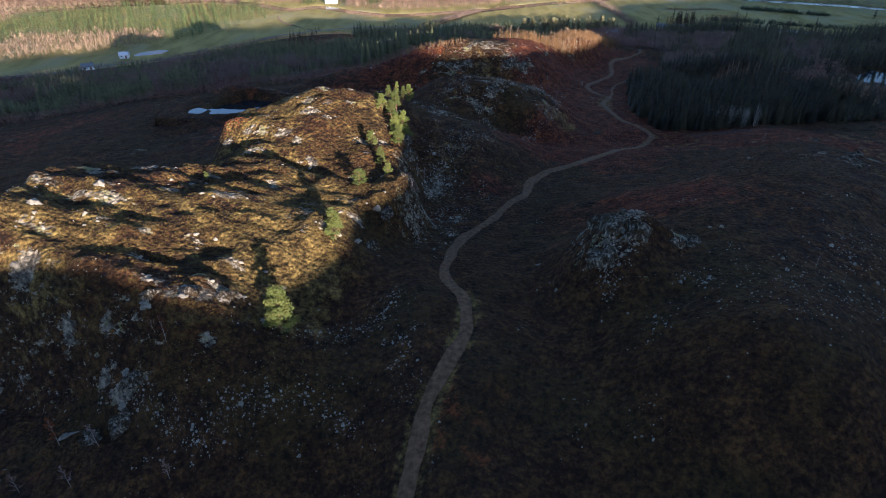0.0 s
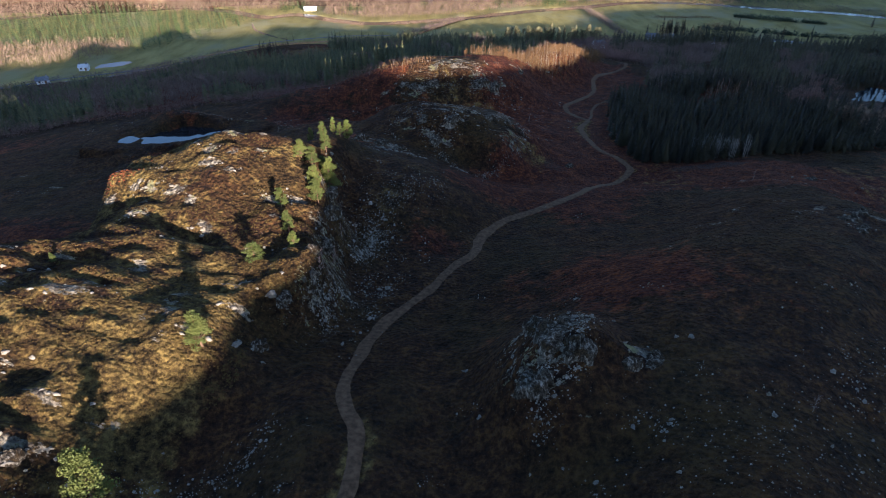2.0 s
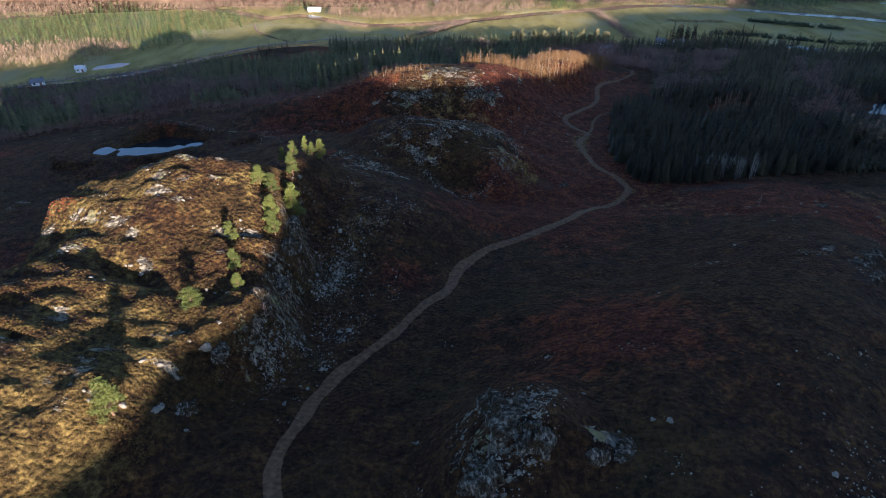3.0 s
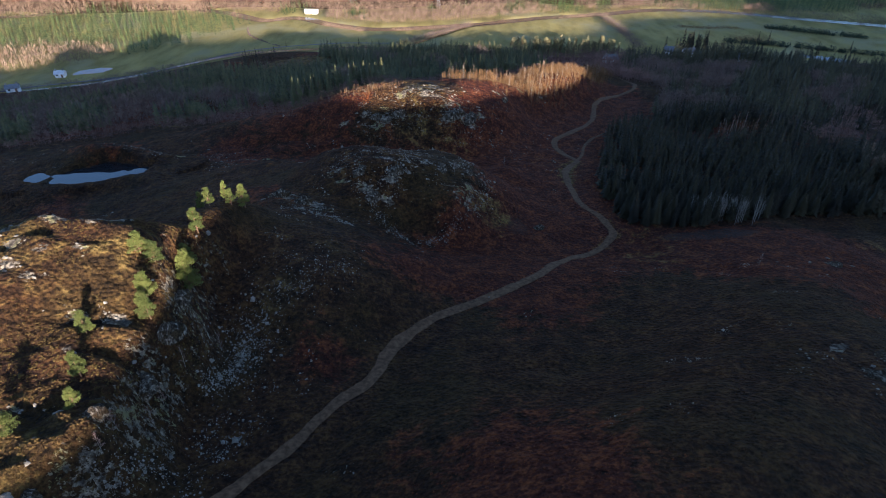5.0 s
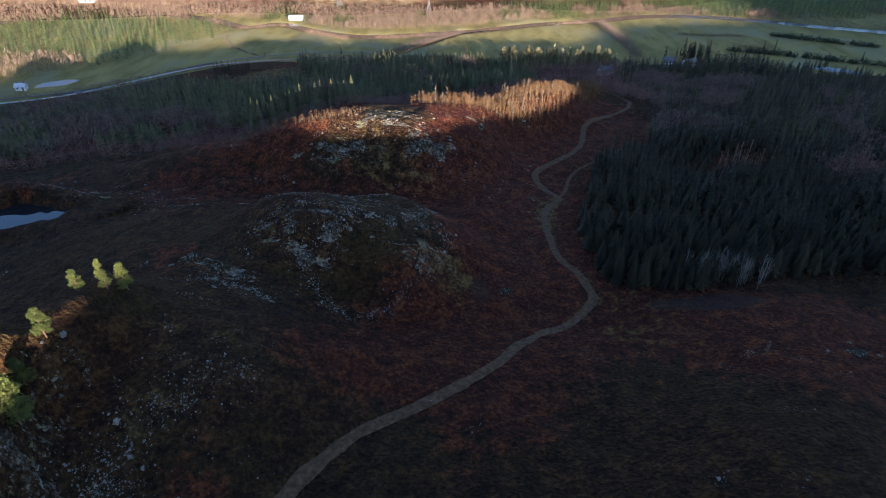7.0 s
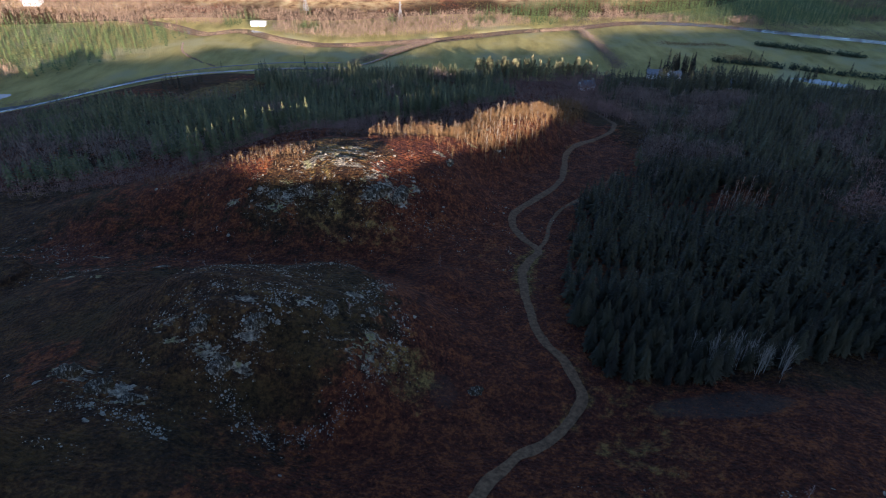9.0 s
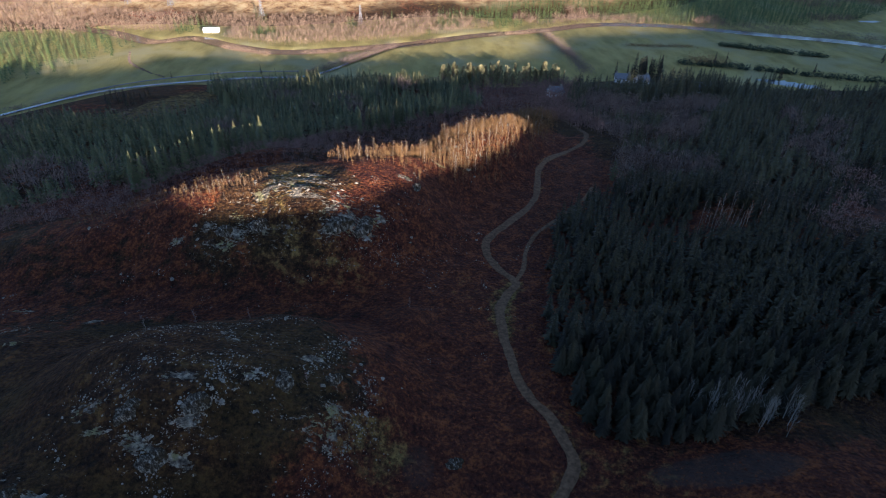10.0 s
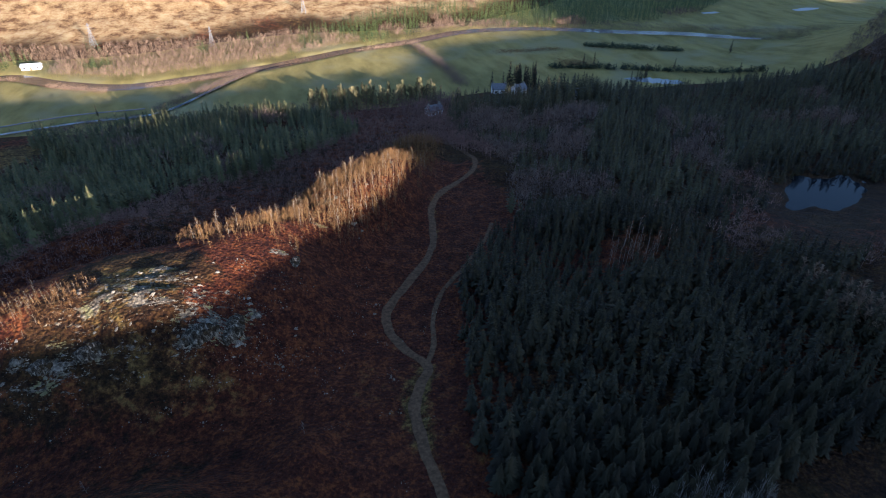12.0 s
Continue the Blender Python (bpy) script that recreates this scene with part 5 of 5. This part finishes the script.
def gable_roof(bm, long, deep, eave, ridge, over=0.4, thick=0.18):
    hx, hy = long / 2 + over, deep / 2 + over
    drop = (ridge - eave) * over / (deep / 2)
    for s in (-1, 1):
        low = [(-hx, s * hy, eave - drop), (hx, s * hy, eave - drop), (hx, 0, ridge), (-hx, 0, ridge)]
        a = [bm.verts.new(p) for p in low]
        b = [bm.verts.new((p[0], p[1], p[2] + thick)) for p in low]
        for q in ((a[0], a[1], a[2], a[3]), (b[3], b[2], b[1], b[0]), *((a[i], a[(i + 1) % 4], b[(i + 1) % 4], b[i]) for i in range(4))):
            bm.faces.new(q)
    bmesh.ops.recalc_face_normals(bm, faces=bm.faces)


def house(x, y, turn, long, deep, eave, ridge, wall, roof, label, name="house", chimneys=2):
    base = tagged(new(name), label, "house" if name == "house" else "barn")
    base.matrix_basis = Matrix.Translation((x, y, float(ground(x, y)) - 0.1)) @ Matrix.Rotation(radians(turn), 4, "Z")
    bm = bmesh.new()
    ring = [(-long / 2, -deep / 2), (long / 2, -deep / 2), (long / 2, deep / 2), (-long / 2, deep / 2)]
    lo, hi = [bm.verts.new((*p, -0.5)) for p in ring], [bm.verts.new((*p, eave)) for p in ring]
    peak = [bm.verts.new((s * long / 2, 0, ridge - 0.05)) for s in (-1, 1)]
    bm.faces.new((lo[0], lo[1], hi[1], hi[0])), bm.faces.new((lo[2], lo[3], hi[3], hi[2]))
    bm.faces.new((lo[1], lo[2], hi[2], peak[1], hi[1])), bm.faces.new((lo[3], lo[0], hi[0], peak[0], hi[3]))
    part("wall", bm, wall, base)
    bm = bmesh.new()
    gable_roof(bm, long, deep, eave, ridge)
    top = part("roof", bm, roof, base)
    for k in range(chimneys):
        bm = bmesh.new()
        cx = (k - 0.5) * (long - 1.2)
        box(bm, cx - 0.4, cx + 0.4, -0.35, 0.35, ridge - 0.7, ridge + 0.9)
        part("chimney", bm, STONE, top)
    n = max(2, int(long // 3.2))
    for s in (-1, 1):
        for k in range(n):
            wx = (k + 0.5) / n * long - long / 2
            tall = k == n // 2 and s < 0
            bm = bmesh.new()
            box(bm, wx - 0.5, wx + 0.5, s * deep / 2 - 0.05, s * deep / 2 + 0.05, 0.05 if tall else 0.9, 2.05)
            part("door" if tall else "window", bm, BARK if tall else GLASS_DARK, base)
    return base


def pylon(x, y, turn, tall=14.0):
    """A lattice mast with four legs, braces and three cross arms."""
    base = tagged(new("pylon"), "grey lattice steel pylon on the far hillside", "pylon", "pylons across the valley")
    base.matrix_basis = Matrix.Translation((x, y, float(ground(x, y)))) @ Matrix.Rotation(radians(turn), 4, "Z")

    def rod(bm_list, a, b, r=0.09):
        bm_list.append(tube([a, b], (r, r), 4))

    foot, waist = 1.7, 0.45
    corners = [(1, 1), (1, -1), (-1, -1), (-1, 1)]
    for cx, cy in corners:
        legs = []
        rod(legs, (cx * foot, cy * foot, -0.4), (cx * waist, cy * waist, tall * 0.62), 0.12)
        rod(legs, (cx * waist, cy * waist, tall * 0.62), (cx * 0.12, cy * 0.12, tall), 0.10)
        put("leg", mesh_from("leg", *join(legs)), base, STEEL)
    web = []
    for k in range(5):
        z0, z1 = tall * 0.62 * k / 5, tall * 0.62 * (k + 1) / 5
        w0, w1 = foot + (waist - foot) * k / 5, foot + (waist - foot) * (k + 1) / 5
        for (ax, ay), (bx, by) in zip(corners, corners[1:] + corners[:1]):
            rod(web, (ax * w0, ay * w0, z0), (bx * w1, by * w1, z1), 0.05)
            rod(web, (bx * w0, by * w0, z0), (ax * w1, ay * w1, z1), 0.05)
    put("bracing", mesh_from("bracing", *join(web)), base, STEEL)
    for z, half in ((tall * 0.66, 2.3), (tall * 0.78, 2.8), (tall * 0.9, 2.0)):
        arm = []
        for s in (-1, 1):
            rod(arm, (0, 0.25, z), (s * half, 0, z + 0.1), 0.07)
            rod(arm, (0, -0.25, z), (s * half, 0, z + 0.1), 0.07)
            rod(arm, (0, 0, z + 0.8), (s * half, 0, z + 0.1), 0.06)
        put("cross_arm", mesh_from("cross_arm", *join(arm)), base, STEEL)
    return base


house(-93.5, 540, 2, 10, 4.6, 2.1, 3.3, WHITE, PALE_ROOF, "long white farm shed with a pale metal roof", "barn", 0)
house(157, 425, -12, 7.5, 5, 3.0, 5.2, WHITE, ROOF, "white cottage with a slate roof among the trees")
house(166, 420, 20, 7, 5, 2.8, 4.9, WHITE, ROOF, "small white cottage with a slate roof")
house(114, 396, 15, 7, 5, 2.8, 4.8, WHITE, ROOF, "white cottage at the edge of the birch wood")
house(189, 399, -20, 7, 5, 2.8, 5.0, WHITE, ROOF, "white house half hidden by conifers")
house(-206, 345, 28, 6, 4, 2.3, 3.8, WHITE, ROOF, "white cottage beside the valley lane")
house(-197, 372, 10, 5, 3.6, 2.2, 3.6, WHITE, PALE_ROOF, "small pale cottage near the flood pool")
house(-270, 566, 0, 12, 7, 3.4, 5.8, WHITE, PALE_ROOF, "white house on the far hillside", chimneys=1)
for x, y, t in ((-170, 596, 60), (-137, 592, 62), (-66, 573, 66), (7, 561, 70), (71, 622, 75)):
    pylon(x, y, t)


def hedge(line, name, label, tall, wide, leaves, count, seed, leaf=0.35):
    r = np.random.default_rng(seed)
    p = spline(line, 1.0)
    pieces = []
    for k in range(count):
        q = p[r.integers(0, len(p))] + r.normal(0, wide * 0.35, 2)
        h = tall * r.uniform(0.35, 1.3)
        z = float(ground(q[0], q[1]))
        pieces.append(tufts(r, (q[0], q[1], z + 0.5 * h), (0.7 * wide, 0.7 * wide, 0.5 * h), 18, leaf if leaves is HEDGE else 1.5 * leaf, 0.55 if leaves is HEDGE else 0.13))
    mesh = mesh_from(name, *join(pieces))
    mesh.materials.append(leaves)
    return tagged(new(name, mesh), label, "hedge" if name == "hedge" else "bushes", kind="stuff")


hedge([(248, 506), (304, 478)], "hedge", "dark clipped conifer hedge across the field", 3.2, 2.2, HEDGE, 230, 1, 0.42)
hedge([(206, 466), (246, 452), (279, 437), (317, 416)], "hedge", "dark gappy conifer hedge beside the pond", 3.4, 2.2, HEDGE, 320, 2, 0.42)
hedge([(213, 470), (232, 462)], "bushes", "brown thicket at the hedge's end", 4.5, 7.0, BIRCH_TWIG, 120, 3)
hedge([(136, 534), (141, 502), (144, 447)], "bushes", "grey-brown belt of bare trees between fields", 4.0, 5.0, GREY_TWIG, 380, 4)
hedge([(-14, 447), (10, 476), (33, 505)], "bushes", "bare alders along the stream", 3.4, 4.0, GREY_TWIG, 330, 5)
for bank, count in (([(-126, 508), (-104, 518), (-96, 517)], 70), ([(-74, 500), (-58, 491), (-44, 484)], 130), ([(-22, 486), (0, 491), (24, 500)], 150), ([(48, 512), (66, 519)], 60), ([(100, 531), (140, 543)], 110)):
    hedge(bank, "bushes", "bare sunlit alders on the river bank", 2.6, 3.4, LARCH, count, count)
hedge([(140, 562), (178, 580), (214, 580), (250, 572), (300, 550), (342, 534), (378, 511), (440, 488)], "bushes", "dark bare trees along the far river bank", 5.0, 7.0, GREY_TWIG, 620, 7)
hedge([(128, 540), (168, 556), (208, 559), (244, 552), (292, 530), (334, 512), (366, 492), (398, 474)], "bushes", "bare brown alders on the near river bank", 4.4, 4.4, GREY_TWIG, 820, 9)
hedge([(-129, 490), (-120, 468), (-103, 450), (-91, 441)], "bushes", "low dark scrub along a field ditch", 0.8, 0.7, GREY_TWIG, 90, 10)
hedge([(186, 508), (206, 505), (230, 504)], "bushes", "brown rushes in the wet field", 1.0, 5.0, BIRCH_TWIG, 90, 11)
hedge([(-330, 268), (-250, 318), (-212, 349), (-166, 373), (-120, 412), (-60, 434), (-14, 440)], "bushes", "low bare bushes beside the lane and stream", 2.2, 3.4, GREY_TWIG, 520, 8)

# conifers and golden larches at the near edge of the fields
r = np.random.default_rng(31)
spots = [(r.normal(175, 7), r.normal(432, 4), r.uniform(8, 15)) for _ in range(30)] + [(r.normal(246, 5), r.normal(432, 3), r.uniform(6, 11)) for _ in range(7)]
spots += [(330, 463, 9.0), (302, 420, 8.0), (276, 444, 7.0), (232, 462, 9.0), (226, 464, 8.0), (-87, 440, 4.0), (-40, 446, 6.0), (40, 430, 7.0), (33, 426, 6.0)]
spots += [(r.uniform(-96, -78), r.uniform(374, 392), r.uniform(4, 7)) for _ in range(26)]
s3 = np.array(spots)
firs = tree_kind("fir_tree", [spruce_shape(r, 14, 7, wide=w) for w in (0.15, 0.19)], BARK, SPRUCE, "dark fir standing at the edge of the fields", "tree", "firs by the fields")
plant(firs, s3[:, 0], s3[:, 1], ground(s3[:, 0], s3[:, 1]), s3[:, 2], r)
s4 = np.array([(r.uniform(58, 126), r.normal(428, 7), r.uniform(5.5, 11)) for _ in range(110)])
larches = tree_kind("larch_tree", [pine_shape(r, 16, 22) for _ in range(3)], BARK, GOLD_LARCH, "pale golden larch catching the sun above the fields", "tree", "sunlit conifers above the fields")
plant(larches, s4[:, 0], s4[:, 1], ground(s4[:, 0], s4[:, 1]), s4[:, 2], r, np.full(110, 0.6))

# pale larches by the bog, and bare dead stems at the wood's edge
s5 = np.array([(r.normal(151, 3.2), r.normal(208.5, 5), r.uniform(5, 7.5)) for _ in range(60)])
pale = tree_kind("bare_larch", [birch_shape(r, 14, 260, 0.009) for _ in range(3)], BARK, LARCH, "pale leafless larch beside the bog", "tree", "pale larches by the bog")
plant(pale, s5[:, 0], s5[:, 1], ground(s5[:, 0], s5[:, 1]), s5[:, 2], r)
s6 = np.array([(r.normal(95, 4.5), r.normal(178.5, 2), r.uniform(5, 7.5)) for _ in range(30)])
dead = tree_kind("dead_spruce", [(tube([(0, 0, -0.03), (0.01, 0.01, 0.5), (0, 0, 0.98)], (0.011, 0.007, 0.002), 4), bare_crown(r, 40, 0.09, 0.75, 0.004)) for _ in range(3)], DEAD, DEAD, "grey dead conifer stem at the wood's edge", "tree", "dead stems at the wood's edge")
plant(dead, s6[:, 0], s6[:, 1], ground(s6[:, 0], s6[:, 1]), s6[:, 2], r)
s7 = np.array([(r.normal(123, 4), r.normal(242, 4), r.uniform(4, 6.5)) for _ in range(44)])
plant(tree_kind("birch_tree", [birch_shape(r, 10, 80) for _ in range(2)], BIRCH_BARK, FERN, "rust-brown bare birch in a clearing of the wood", "tree", "birches in the clearing"), s7[:, 0], s7[:, 1], ground(s7[:, 0], s7[:, 1]), s7[:, 2], r)
# scattered rowans and birches low on the moor
s8 = np.array([(-43.5, 40.3, 3.4), (-37.9, 40.6, 3.8), (-27.4, 41.2, 3.4), (-36.8, 45.1, 4.0), (89.2, 149.0, 3.0), (48.0, 60.5, 2.2), (30.2, 175.8, 3.2), (43.7, 206.9, 3.0), (8.0, 196.0, 3.5), (-3.0, 200.0, 3.5), (14.0, 204.0, 3.0),
               (-3.2, 95.2, 3.4), (-2.6, 99.5, 3.6), (-3.2, 103.0, 3.4), (-2.8, 108.7, 3.6), (-1.6, 116.0, 3.4), (-3.0, 92.0, 3.2)])
rust = np.array([(-41.7, 45.6, 4.6), (-29.6, 52.4, 4.0), (-31.0, 53.2, 2.6)])
plant(tree_kind("rowan_tree", [birch_shape(r, 14, 240, 0.012) for _ in range(2)], BIRCH_BARK, FERN, "small rowan with rust-red leaves below the crag", "tree", "rust-red rowans below the crag"), rust[:, 0], rust[:, 1], ground(rust[:, 0], rust[:, 1]), rust[:, 2], r)
plant(tree_kind("rowan_tree", [birch_shape(r, 12, 130) for _ in range(3)], BIRCH_BARK, WINE_TWIG, "small bare rowan with grey twigs among boulders", "tree", "small bare trees on the moor"), s8[:, 0], s8[:, 1], ground(s8[:, 0], s8[:, 1]), s8[:, 2], r)
